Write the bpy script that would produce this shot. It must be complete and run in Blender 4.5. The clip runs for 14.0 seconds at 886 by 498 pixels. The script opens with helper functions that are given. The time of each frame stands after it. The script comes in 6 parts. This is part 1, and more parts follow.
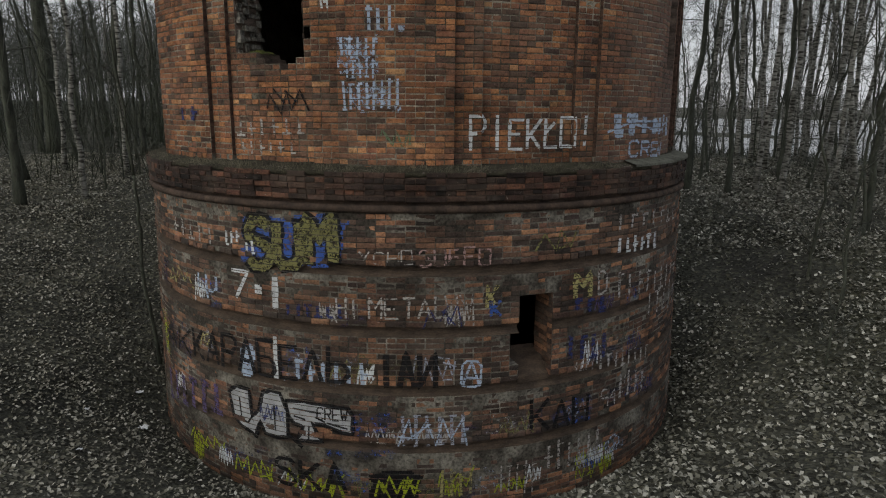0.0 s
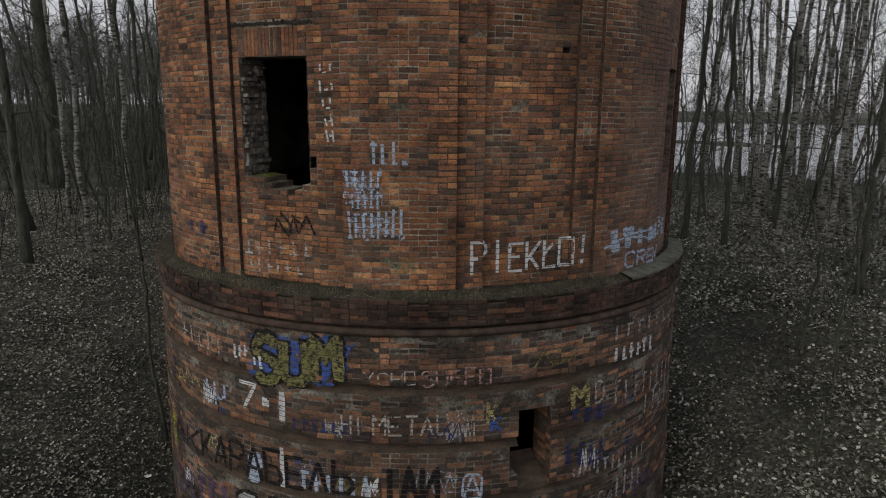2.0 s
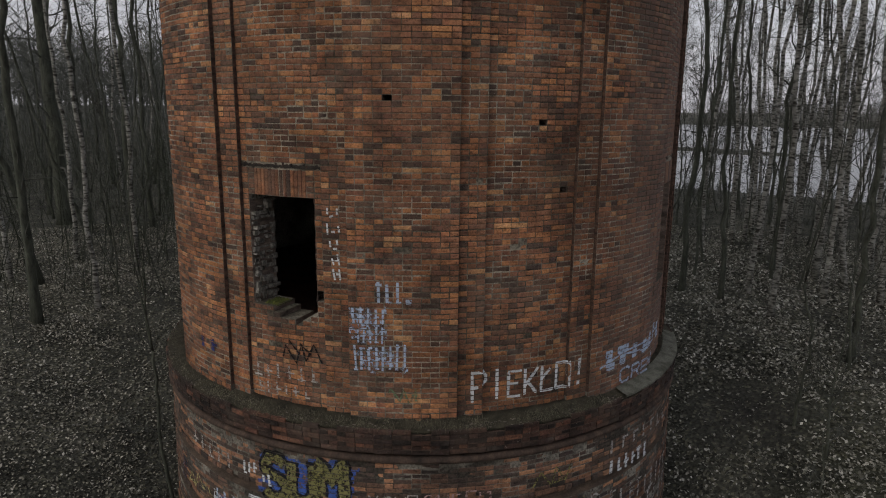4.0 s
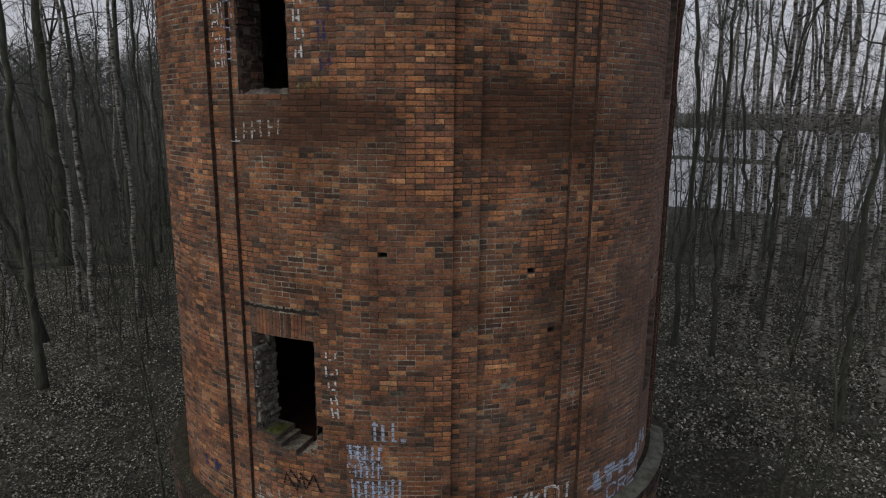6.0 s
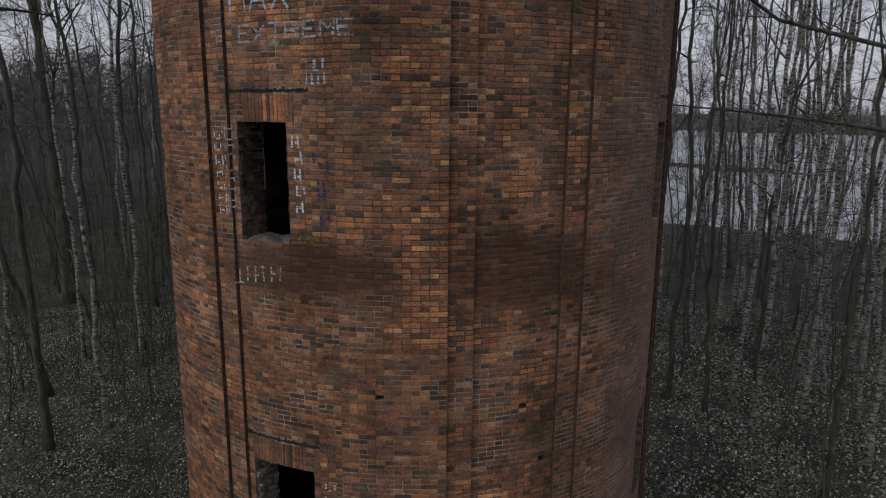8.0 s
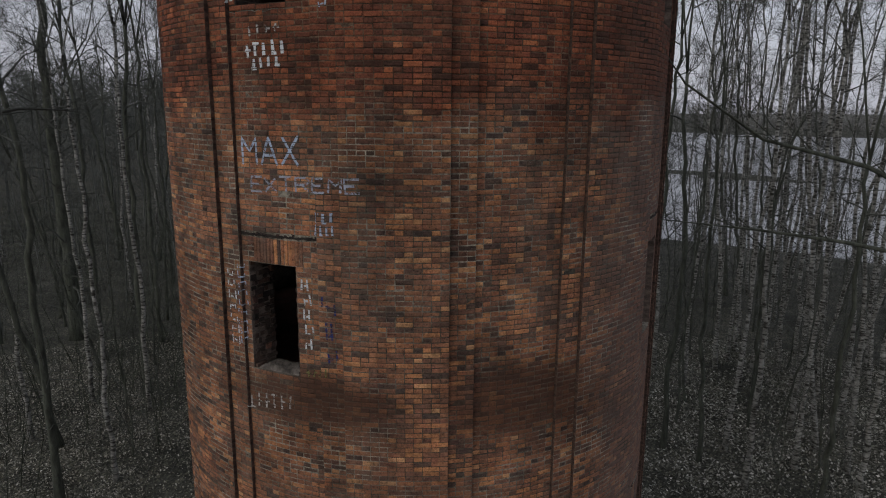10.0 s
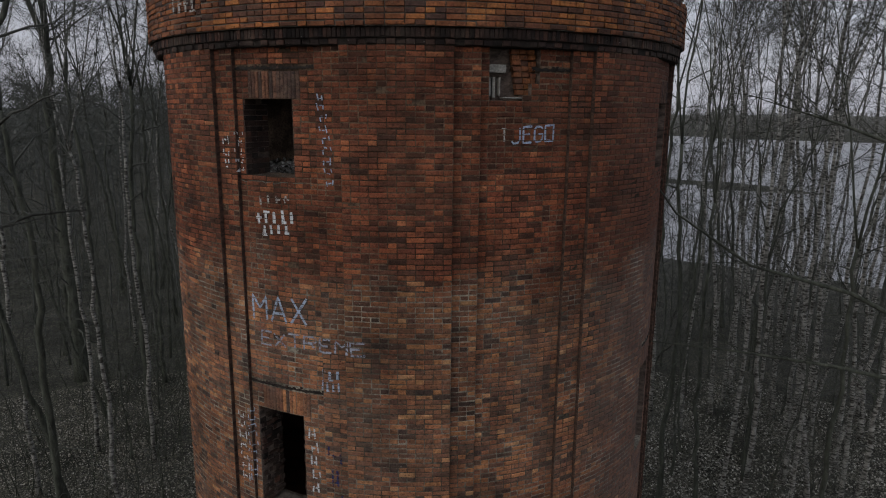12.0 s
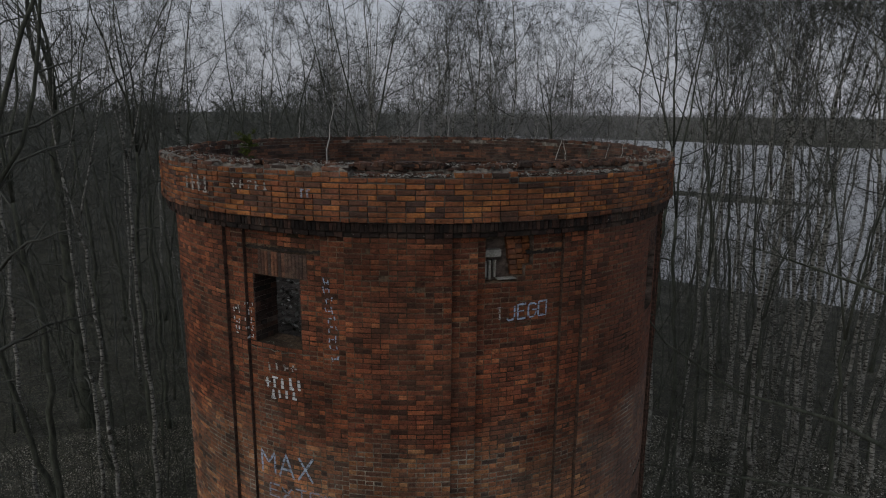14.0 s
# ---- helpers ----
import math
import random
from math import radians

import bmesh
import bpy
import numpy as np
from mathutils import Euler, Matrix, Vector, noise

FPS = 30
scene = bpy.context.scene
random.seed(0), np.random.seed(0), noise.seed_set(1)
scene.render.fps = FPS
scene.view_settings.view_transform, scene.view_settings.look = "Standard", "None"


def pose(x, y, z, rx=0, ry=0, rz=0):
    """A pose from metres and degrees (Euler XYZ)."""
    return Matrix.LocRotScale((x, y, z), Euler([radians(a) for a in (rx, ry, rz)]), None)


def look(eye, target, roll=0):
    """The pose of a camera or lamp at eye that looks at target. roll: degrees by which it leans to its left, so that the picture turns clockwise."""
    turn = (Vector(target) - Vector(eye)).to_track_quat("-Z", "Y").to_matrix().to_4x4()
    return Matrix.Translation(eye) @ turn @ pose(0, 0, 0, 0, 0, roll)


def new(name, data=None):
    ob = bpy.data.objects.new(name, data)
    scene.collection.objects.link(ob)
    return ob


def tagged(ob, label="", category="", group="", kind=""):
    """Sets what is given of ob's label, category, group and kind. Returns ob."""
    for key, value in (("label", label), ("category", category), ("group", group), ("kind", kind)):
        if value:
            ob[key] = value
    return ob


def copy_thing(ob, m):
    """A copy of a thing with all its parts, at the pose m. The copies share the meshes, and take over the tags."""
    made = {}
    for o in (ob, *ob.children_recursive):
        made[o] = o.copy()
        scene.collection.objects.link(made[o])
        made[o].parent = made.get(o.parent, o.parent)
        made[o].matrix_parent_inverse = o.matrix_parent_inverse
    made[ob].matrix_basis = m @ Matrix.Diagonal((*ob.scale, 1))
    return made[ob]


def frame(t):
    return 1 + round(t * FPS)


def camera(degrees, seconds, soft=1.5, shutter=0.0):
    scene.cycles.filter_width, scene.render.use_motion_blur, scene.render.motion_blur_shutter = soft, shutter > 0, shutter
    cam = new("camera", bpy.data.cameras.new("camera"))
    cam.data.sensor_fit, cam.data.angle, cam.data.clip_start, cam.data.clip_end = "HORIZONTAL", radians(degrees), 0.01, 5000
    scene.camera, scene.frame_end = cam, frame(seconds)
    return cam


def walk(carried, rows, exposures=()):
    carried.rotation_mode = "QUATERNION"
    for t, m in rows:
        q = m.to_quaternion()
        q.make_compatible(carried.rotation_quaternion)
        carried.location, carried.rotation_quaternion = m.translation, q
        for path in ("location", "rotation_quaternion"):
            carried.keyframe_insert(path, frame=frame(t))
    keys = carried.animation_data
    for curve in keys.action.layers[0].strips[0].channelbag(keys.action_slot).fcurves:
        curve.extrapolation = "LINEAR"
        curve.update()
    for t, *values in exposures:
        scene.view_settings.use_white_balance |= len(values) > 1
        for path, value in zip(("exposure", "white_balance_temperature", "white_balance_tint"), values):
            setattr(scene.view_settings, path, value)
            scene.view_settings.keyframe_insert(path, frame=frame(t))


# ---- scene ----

cam = camera(67.20, 14.0, soft=1.1)
PATH = [  # seconds, x, y, z, yaw, pitch, roll
    (0.0, 0.000, -14.157, 6.000, -1.90, -12.04, -0.38),
    (0.5, -0.009, -14.161, 6.411, -1.91, -11.98, -0.38),
    (1.0, -0.021, -14.172, 6.835, -1.90, -11.95, -0.38),
    (1.5, -0.042, -14.141, 7.268, -1.94, -11.92, -0.39),
    (2.0, -0.048, -14.109, 7.720, -1.95, -11.89, -0.43),
    (2.5, -0.054, -14.093, 8.175, -1.95, -11.87, -0.44),
    (3.0, -0.070, -14.079, 8.644, -1.95, -11.89, -0.45),
    (3.5, -0.076, -14.104, 9.152, -1.92, -11.87, -0.48),
    (4.0, -0.076, -14.120, 9.676, -1.86, -11.91, -0.46),
    (6.5, 0.035, -14.172, 12.374, -1.93, -11.86, -0.40),
    (7.0, 0.060, -14.172, 12.927, -1.94, -11.91, -0.41),
    (9.5, 0.064, -14.271, 15.548, -1.82, -11.91, -0.51),
    (10.0, 0.037, -14.343, 16.110, -1.90, -11.94, -0.38),
    (10.5, 0.019, -14.352, 16.698, -1.93, -11.98, -0.36),
    (11.0, 0.010, -14.386, 17.296, -1.88, -11.92, -0.38),
    (11.5, -0.009, -14.408, 17.915, -1.94, -11.94, -0.38),
    (12.0, -0.003, -14.376, 18.538, -1.93, -11.92, -0.47),
    (12.5, 0.006, -14.357, 19.181, -1.92, -11.93, -0.52),
    (13.0, -0.004, -14.356, 19.840, -1.90, -11.88, -0.48),
    (13.5, 0.005, -14.376, 20.508, -1.90, -11.84, -0.45),
    (14.0, -0.001, -14.415, 21.168, -1.90, -11.74, -0.40),
]
walk(cam, [(t, pose(x, y, z, 90 + pitch, roll, yaw)) for t, x, y, z, yaw, pitch, roll in PATH], exposures=[(0.0, 0.03, 6700, 3), (3.0, -0.09, 6750, 8), (7.0, -0.18, 6420, 9), (10.0, -0.27, 6350, 9), (12.5, -0.33, 6350, 9), (14.0, -0.62, 6380, 6)])


# ---------------------------------------------------------------- sky and sun
world = bpy.data.worlds.new("overcast_sky")
scene.world = world
world.use_nodes = True
wn, wl = world.node_tree.nodes, world.node_tree.links
sky = wn.new("ShaderNodeTexSky")
sky.sky_type, sky.sun_disc = "NISHITA", False
sky.sun_elevation, sky.sun_rotation = radians(28), radians(215)
sky.air_density, sky.dust_density, sky.ozone_density = 1.0, 4.0, 1.0
grey = wn.new("ShaderNodeMix")
grey.data_type = "RGBA"
grey.inputs[0].default_value = 0.8
grey.inputs[7].default_value = (6.2, 6.2, 6.9, 1)
wl.new(sky.outputs[0], grey.inputs[6])
wl.new(grey.outputs[2], wn["Background"].inputs[0])
wn["Background"].inputs[1].default_value = 0.11

sun_data = bpy.data.lights.new("sun", "SUN")
sun_data.energy, sun_data.angle, sun_data.color = 0.86, radians(50), (1.0, 0.95, 0.88)
sun = new("sun", sun_data)
sun.matrix_world = look((-49, -27, 39), (0, 0, 0))

# ---------------------------------------------------------------- materials
def node_mat(name, rough=0.9):
    m = bpy.data.materials.new(name)
    m.use_nodes = True
    n, l = m.node_tree.nodes, m.node_tree.links
    b = n["Principled BSDF"]
    b.inputs["Roughness"].default_value = rough
    b.inputs["Specular IOR Level"].default_value = 0.25
    return m, n, l, b


def noise_node(n, l, scale, detail=4.0, stretch=(1, 1, 1), rough=0.55):
    g = n.new("ShaderNodeNewGeometry")
    v = n.new("ShaderNodeVectorMath")
    v.operation = "MULTIPLY"
    v.inputs[1].default_value = stretch
    l.new(g.outputs["Position"], v.inputs[0])
    t = n.new("ShaderNodeTexNoise")
    t.inputs["Scale"].default_value, t.inputs["Detail"].default_value, t.inputs["Roughness"].default_value = scale, detail, rough
    l.new(v.outputs[0], t.inputs["Vector"])
    return t.outputs["Fac"]


def ramp_node(n, l, source, stops):
    r = n.new("ShaderNodeValToRGB")
    while len(r.color_ramp.elements) < len(stops):
        r.color_ramp.elements.new(0.5)
    for e, (p, c) in zip(r.color_ramp.elements, stops):
        e.position = p
        e.color = (*c, 1) if len(c) == 3 else c
    l.new(source, r.inputs[0])
    return r.outputs[0]


def mix_node(n, l, kind, fac, a, b):
    m = n.new("ShaderNodeMix")
    m.data_type, m.blend_type = "RGBA", kind
    for socket, value in ((m.inputs[0], fac), (m.inputs[6], a), (m.inputs[7], b)):
        if isinstance(value, (int, float)):
            socket.default_value = value
        elif isinstance(value, tuple):
            socket.default_value = (*value, 1)
        else:
            l.new(value, socket)
    return m.outputs[2]


def math_node(n, l, op, a, b=0.0, clamp=False):
    m = n.new("ShaderNodeMath")
    m.operation, m.use_clamp = op, clamp
    for socket, value in zip(m.inputs, (a, b)):
        if isinstance(value, (int, float)):
            socket.default_value = value
        else:
            l.new(value, socket)
    return m.outputs[0]


def bump_node(n, l, b, height, strength, distance):
    k = n.new("ShaderNodeBump")
    k.inputs["Strength"].default_value, k.inputs["Distance"].default_value = strength, distance
    l.new(height, k.inputs["Height"])
    l.new(k.outputs[0], b.inputs["Normal"])


def grey3(v):
    return (v, v, v)


# damp brown stains on the shaft: centre x, y, z and half sizes across and up
STAINS = ((1.62, -4.6, 11.68, 1.62, 0.74), (-1.7, -4.5, 11.66, 1.75, 0.5))


def stain_mask(n, l):
    g = n.new("ShaderNodeNewGeometry")
    total = None
    wob = noise_node(n, l, 1.6, 3.0)
    for cx, cy, cz, hx, hz in STAINS:
        d = n.new("ShaderNodeVectorMath")
        d.operation = "SUBTRACT"
        l.new(g.outputs["Position"], d.inputs[0])
        d.inputs[1].default_value = (cx, cy, cz)
        s = n.new("ShaderNodeVectorMath")
        s.operation = "MULTIPLY"
        s.inputs[1].default_value = (1 / hx, 0.5, 1 / hz)
        l.new(d.outputs[0], s.inputs[0])
        q = n.new("ShaderNodeVectorMath")
        q.operation = "LENGTH"
        l.new(s.outputs[0], q.inputs[0])
        w = math_node(n, l, "ADD", q.outputs["Value"], math_node(n, l, "MULTIPLY", wob, 0.8))
        f = math_node(n, l, "MULTIPLY", math_node(n, l, "SUBTRACT", 1.45, w), 1.9, True)
        total = f if total is None else math_node(n, l, "MAXIMUM", total, f)
    return total


def dark_head_mask(n, l):
    """The darker, redder head of the shaft, with a wandering lower edge."""
    g = n.new("ShaderNodeSeparateXYZ")
    l.new(n.new("ShaderNodeNewGeometry").outputs["Position"], g.inputs[0])
    edge = math_node(n, l, "ADD", g.outputs[2], math_node(n, l, "MULTIPLY", noise_node(n, l, 0.9, 5.0), 3.0))
    return math_node(n, l, "MULTIPLY", math_node(n, l, "SUBTRACT", edge, 17.2), 1.6, True)


def brick_mat(name, single, stops, soot, lime, stained=False, vivid=0.92, veil=0.35):
    m, n, l, b = node_mat(name, 0.92)
    if single:
        rnd = n.new("ShaderNodeObjectInfo").outputs["Random"]
    else:
        rnd = n.new("ShaderNodeNewGeometry").outputs["Random Per Island"]
    base = ramp_node(n, l, rnd, stops)
    patch = ramp_node(n, l, noise_node(n, l, 0.55, 5.0, (1, 1, 1.6)), ((0.32, grey3(1 - soot)), (0.62, grey3(1.12))))
    col = mix_node(n, l, "MULTIPLY", 1.0, base, patch)
    streak = ramp_node(n, l, noise_node(n, l, 2.4, 4.0, (1, 1, 0.12)), ((0.35, (0.62, 0.6, 0.6)), (0.6, grey3(1.0))))
    col = mix_node(n, l, "MULTIPLY", 0.75, col, streak)
    smear = ramp_node(n, l, noise_node(n, l, 5.5, 6.0, (1, 1, 1.5), 0.65), ((0.3, (0.45, 0.42, 0.42)), (0.5, grey3(0.95)), (0.72, (1.3, 1.22, 1.1))))
    col = mix_node(n, l, "MULTIPLY", 0.6, col, smear)
    grain = ramp_node(n, l, noise_node(n, l, 38, 6.0), ((0.28, (0.5, 0.5, 0.52)), (0.7, grey3(1.25))))
    col = mix_node(n, l, "MULTIPLY", 0.8, col, grain)
    pock = ramp_node(n, l, noise_node(n, l, 17, 8.0, (1, 1, 1.3), 0.78), ((0.37, grey3(0.16)), (0.47, grey3(1.0)), (0.7, (1.3, 1.26, 1.2))))
    col = mix_node(n, l, "MULTIPLY", 0.75, col, pock)
    cloud = ramp_node(n, l, noise_node(n, l, 2.2, 6.0, (1, 1, 1.8), 0.7), ((0.36, (0.42, 0.4, 0.4)), (0.52, grey3(1.05)), (0.7, (1.22, 1.16, 1.1))))
    col = mix_node(n, l, "MULTIPLY", 0.5, col, cloud)
    bloom = ramp_node(n, l, noise_node(n, l, 3.3, 5.0), ((0.6, grey3(0)), (0.82, grey3(lime))))
    col = mix_node(n, l, "MIX", bloom, col, (0.3, 0.26, 0.23))
    fleck = ramp_node(n, l, noise_node(n, l, 30, 3.0), ((0.69, grey3(0)), (0.74, grey3(min(0.7, lime * 2.2)))))
    col = mix_node(n, l, "MIX", fleck, col, (0.42, 0.4, 0.37))
    ruddy = ramp_node(n, l, noise_node(n, l, 6.5, 3.0), ((0.5, grey3(0)), (0.66, grey3(0.55))))
    col = mix_node(n, l, "MULTIPLY", ruddy, col, (1.06, 0.86, 0.98))
    film = ramp_node(n, l, noise_node(n, l, 0.9, 6.0, (1, 1, 0.7), 0.65), ((0.5, grey3(0)), (0.68, grey3(veil))))
    col = mix_node(n, l, "MIX", film, col, (0.145, 0.108, 0.08))
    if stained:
        # Shade of the side away from the sun, mixed in towards +x.
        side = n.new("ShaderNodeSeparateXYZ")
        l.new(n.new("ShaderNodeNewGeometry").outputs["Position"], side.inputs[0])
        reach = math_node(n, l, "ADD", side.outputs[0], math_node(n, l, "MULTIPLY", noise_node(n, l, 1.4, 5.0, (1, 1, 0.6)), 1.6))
        side_shade = math_node(n, l, "MULTIPLY", math_node(n, l, "MULTIPLY", math_node(n, l, "SUBTRACT", reach, 3.3), 0.8, True), 0.62)
        col = mix_node(n, l, "MIX", side_shade, col, (0.15, 0.098, 0.08))
    if stained:
        col = mix_node(n, l, "MULTIPLY", dark_head_mask(n, l), col, (0.74, 0.5, 0.4))
        col = mix_node(n, l, "MIX", math_node(n, l, "MULTIPLY", stain_mask(n, l), 0.74), col, (0.06, 0.026, 0.014))
    hue = n.new("ShaderNodeHueSaturation")
    hue.inputs["Saturation"].default_value, hue.inputs["Value"].default_value = vivid, 1.0
    l.new(col, hue.inputs["Color"])
    l.new(hue.outputs[0], b.inputs["Base Color"])
    bump_node(n, l, b, noise_node(n, l, 55, 8.0, rough=0.7), 0.7, 0.006)
    return m


SHAFT = ((0.0, (0.085, 0.06, 0.048)), (0.09, (0.13, 0.078, 0.053)), (0.22, (0.2, 0.099, 0.06)), (0.55, (0.29, 0.128, 0.062)), (0.82, (0.385, 0.158, 0.062)), (0.95, (0.48, 0.205, 0.068)), (1.0, (0.56, 0.3, 0.125)))
PLINTH = ((0.0, (0.05, 0.042, 0.036)), (0.3, (0.09, 0.063, 0.049)), (0.6, (0.155, 0.088, 0.057)), (0.85, (0.26, 0.122, 0.06)), (1.0, (0.42, 0.19, 0.075)))
RIM = ((0.0, (0.085, 0.052, 0.042)), (0.14, (0.155, 0.077, 0.05)), (0.32, (0.24, 0.1, 0.052)), (0.65, (0.3, 0.118, 0.052)), (0.9, (0.39, 0.155, 0.055)), (1.0, (0.5, 0.21, 0.07)))
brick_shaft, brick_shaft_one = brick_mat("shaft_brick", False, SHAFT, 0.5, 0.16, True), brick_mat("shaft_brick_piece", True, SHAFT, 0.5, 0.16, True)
brick_plinth, brick_plinth_one = brick_mat("plinth_brick", False, PLINTH, 0.5, 0.1, vivid=0.86), brick_mat("plinth_brick_piece", True, PLINTH, 0.5, 0.1, vivid=0.86)
brick_rim, brick_rim_one = brick_mat("rim_brick", False, RIM, 0.5, 0.15, vivid=1.0, veil=0.2), brick_mat("rim_brick_piece", True, RIM, 0.5, 0.15, vivid=1.0, veil=0.2)
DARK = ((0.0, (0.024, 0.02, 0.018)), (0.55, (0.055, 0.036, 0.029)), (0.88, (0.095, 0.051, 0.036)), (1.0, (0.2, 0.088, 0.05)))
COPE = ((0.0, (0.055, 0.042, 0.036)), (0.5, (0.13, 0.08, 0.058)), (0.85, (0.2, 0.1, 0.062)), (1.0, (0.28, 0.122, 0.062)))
brick_coping = brick_mat("dark_brick", False, COPE, 0.5, 0.2, vivid=0.92, veil=0.15)
NEAR_BLACK = ((0.0, (0.022, 0.018, 0.017)), (0.6, (0.05, 0.032, 0.027)), (1.0, (0.11, 0.055, 0.038)))
brick_near_black = brick_mat("near_black_brick", False, NEAR_BLACK, 0.5, 0.3, vivid=0.9)
brick_dark = brick_mat("dark_brown_brick", False, DARK, 0.5, 0.25)


def plain_mat(name, dark, light, scale, rough=0.95, bump=0.5, dist=0.01, stretch=(1, 1, 1), fine=40):
    m, n, l, b = node_mat(name, rough)
    col = ramp_node(n, l, noise_node(n, l, scale, 6.0, stretch), ((0.3, dark), (0.7, light)))
    g = ramp_node(n, l, noise_node(n, l, fine, 5.0, stretch), ((0.3, grey3(0.6)), (0.7, grey3(1.2))))
    l.new(mix_node(n, l, "MULTIPLY", 0.8, col, g), b.inputs["Base Color"])
    bump_node(n, l, b, noise_node(n, l, fine, 8.0, stretch, 0.7), bump, dist)
    return m


def mortar_mat(name, dark, light, scale, stained):
    m, n, l, b = node_mat(name, 0.95)
    col = ramp_node(n, l, noise_node(n, l, scale, 6.0), ((0.42, dark), (0.68, light)))
    pits = ramp_node(n, l, noise_node(n, l, 24, 5.0), ((0.35, grey3(0.35)), (0.6, grey3(1.1))))
    col = mix_node(n, l, "MULTIPLY", 0.9, col, pits)
    if stained:
        col = mix_node(n, l, "MULTIPLY", dark_head_mask(n, l), col, (0.55, 0.42, 0.35))
        col = mix_node(n, l, "MIX", math_node(n, l, "MULTIPLY", stain_mask(n, l), 0.7), col, (0.05, 0.024, 0.014))
    l.new(col, b.inputs["Base Color"])
    bump_node(n, l, b, noise_node(n, l, 40, 8.0, rough=0.7), 0.8, 0.012)
    return m


mortar = mortar_mat("lime_mortar", (0.075, 0.066, 0.05), (0.36, 0.33, 0.265), 1.3, True)
mortar_rim = plain_mat("washed_out_mortar", (0.02, 0.018, 0.016), (0.17, 0.155, 0.13), 3.0)
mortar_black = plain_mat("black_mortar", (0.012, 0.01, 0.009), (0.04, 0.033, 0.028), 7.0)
mortar_dark = mortar_mat("sooty_mortar", (0.05, 0.044, 0.036), (0.26, 0.245, 0.21), 1.8, False)
render_coat = plain_mat("weathered_cement_render", (0.042, 0.033, 0.026), (0.11, 0.08, 0.06), 3.5, bump=0.9, dist=0.02, fine=26, stretch=(1, 1, 3.5))
jamb_mat = plain_mat("crumbling_jamb", (0.035, 0.032, 0.028), (0.36, 0.34, 0.3), 13.0, bump=0.9, dist=0.03, fine=32)
crumble_mat = plain_mat("crumbled_core", (0.04, 0.035, 0.03), (0.34, 0.315, 0.275), 11.0, bump=0.9, dist=0.03, fine=30)
ledge_mat = plain_mat("mossy_ledge_soil", (0.016, 0.015, 0.01), (0.06, 0.054, 0.036), 6.0, bump=0.9, dist=0.02)
rubble_mat = plain_mat("rubble_core", (0.04, 0.035, 0.03), (0.2, 0.175, 0.15), 6.0, bump=0.9, dist=0.03, fine=22)
# Soot and the shade of returns and reveals, both in this colour.
return_mat = plain_mat("sooty_shaded_return", (0.024, 0.018, 0.015), (0.13, 0.078, 0.058), 7.0, stretch=(1, 1, 2.5), fine=30, bump=0.9, dist=0.02)
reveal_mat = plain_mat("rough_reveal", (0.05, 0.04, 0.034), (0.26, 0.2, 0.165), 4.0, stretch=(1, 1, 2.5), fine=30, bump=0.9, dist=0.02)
moulding_mat = plain_mat("grimy_moulding", (0.025, 0.02, 0.017), (0.11, 0.075, 0.058), 5.0, bump=0.9, dist=0.02, fine=28)
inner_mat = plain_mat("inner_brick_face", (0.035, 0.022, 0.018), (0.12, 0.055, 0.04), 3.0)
pine_mat = plain_mat("pine_needles", (0.03, 0.05, 0.01), (0.1, 0.12, 0.02), 9.0, fine=60)
moss_mat = plain_mat("moss", (0.04, 0.05, 0.015), (0.12, 0.13, 0.03), 9.0, fine=90, bump=0.9)
grass_mat = plain_mat("dry_grass", (0.045, 0.046, 0.03), (0.22, 0.205, 0.15), 4.0)
bark_mat = plain_mat("grey_bark", (0.028, 0.032, 0.025), (0.098, 0.106, 0.085), 7.0, fine=45, stretch=(1, 1, 0.25), bump=0.8, dist=0.015)
twig_mat = plain_mat("twig_bark", (0.036, 0.039, 0.034), (0.112, 0.117, 0.105), 0.6)
bramble_mat = plain_mat("bramble_stems", (0.018, 0.022, 0.014), (0.05, 0.06, 0.04), 0.8)
# Farther trees get paler bark: the haze of distance is in these colours.
shore_mat = plain_mat("hazy_pale_twig_bark", (0.15, 0.15, 0.148), (0.3, 0.3, 0.295), 0.08)
far_twig_mat = plain_mat("hazy_grey_twig_bark", (0.066, 0.072, 0.064), (0.155, 0.163, 0.148), 0.1)
cap_mat = plain_mat("grey_green_cement", (0.05, 0.052, 0.04), (0.16, 0.162, 0.135), 5.0)
stone_mat = plain_mat("pale_stone", (0.2, 0.2, 0.18), (0.38, 0.37, 0.34), 5.0)


def birch_mat():
    m, n, l, b = node_mat("birch_bark", 0.7)
    white = ramp_node(n, l, noise_node(n, l, 5, 5.0, (1, 1, 0.8)), ((0.3, (0.14, 0.14, 0.128)), (0.7, (0.36, 0.36, 0.335))))
    scars = ramp_node(n, l, noise_node(n, l, 3.2, 6.0, (1.3, 1.3, 5.0)), ((0.4, (0.12, 0.115, 0.1)), (0.56, grey3(1))))
    l.new(mix_node(n, l, "MULTIPLY", 1.0, white, scars), b.inputs["Base Color"])
    bump_node(n, l, b, noise_node(n, l, 20, 6.0, (1, 1, 3)), 0.5, 0.01)
    return m


birch_bark = birch_mat()
young_birch = plain_mat("young_birch_bark", (0.3, 0.29, 0.27), (0.6, 0.59, 0.56), 8.0)


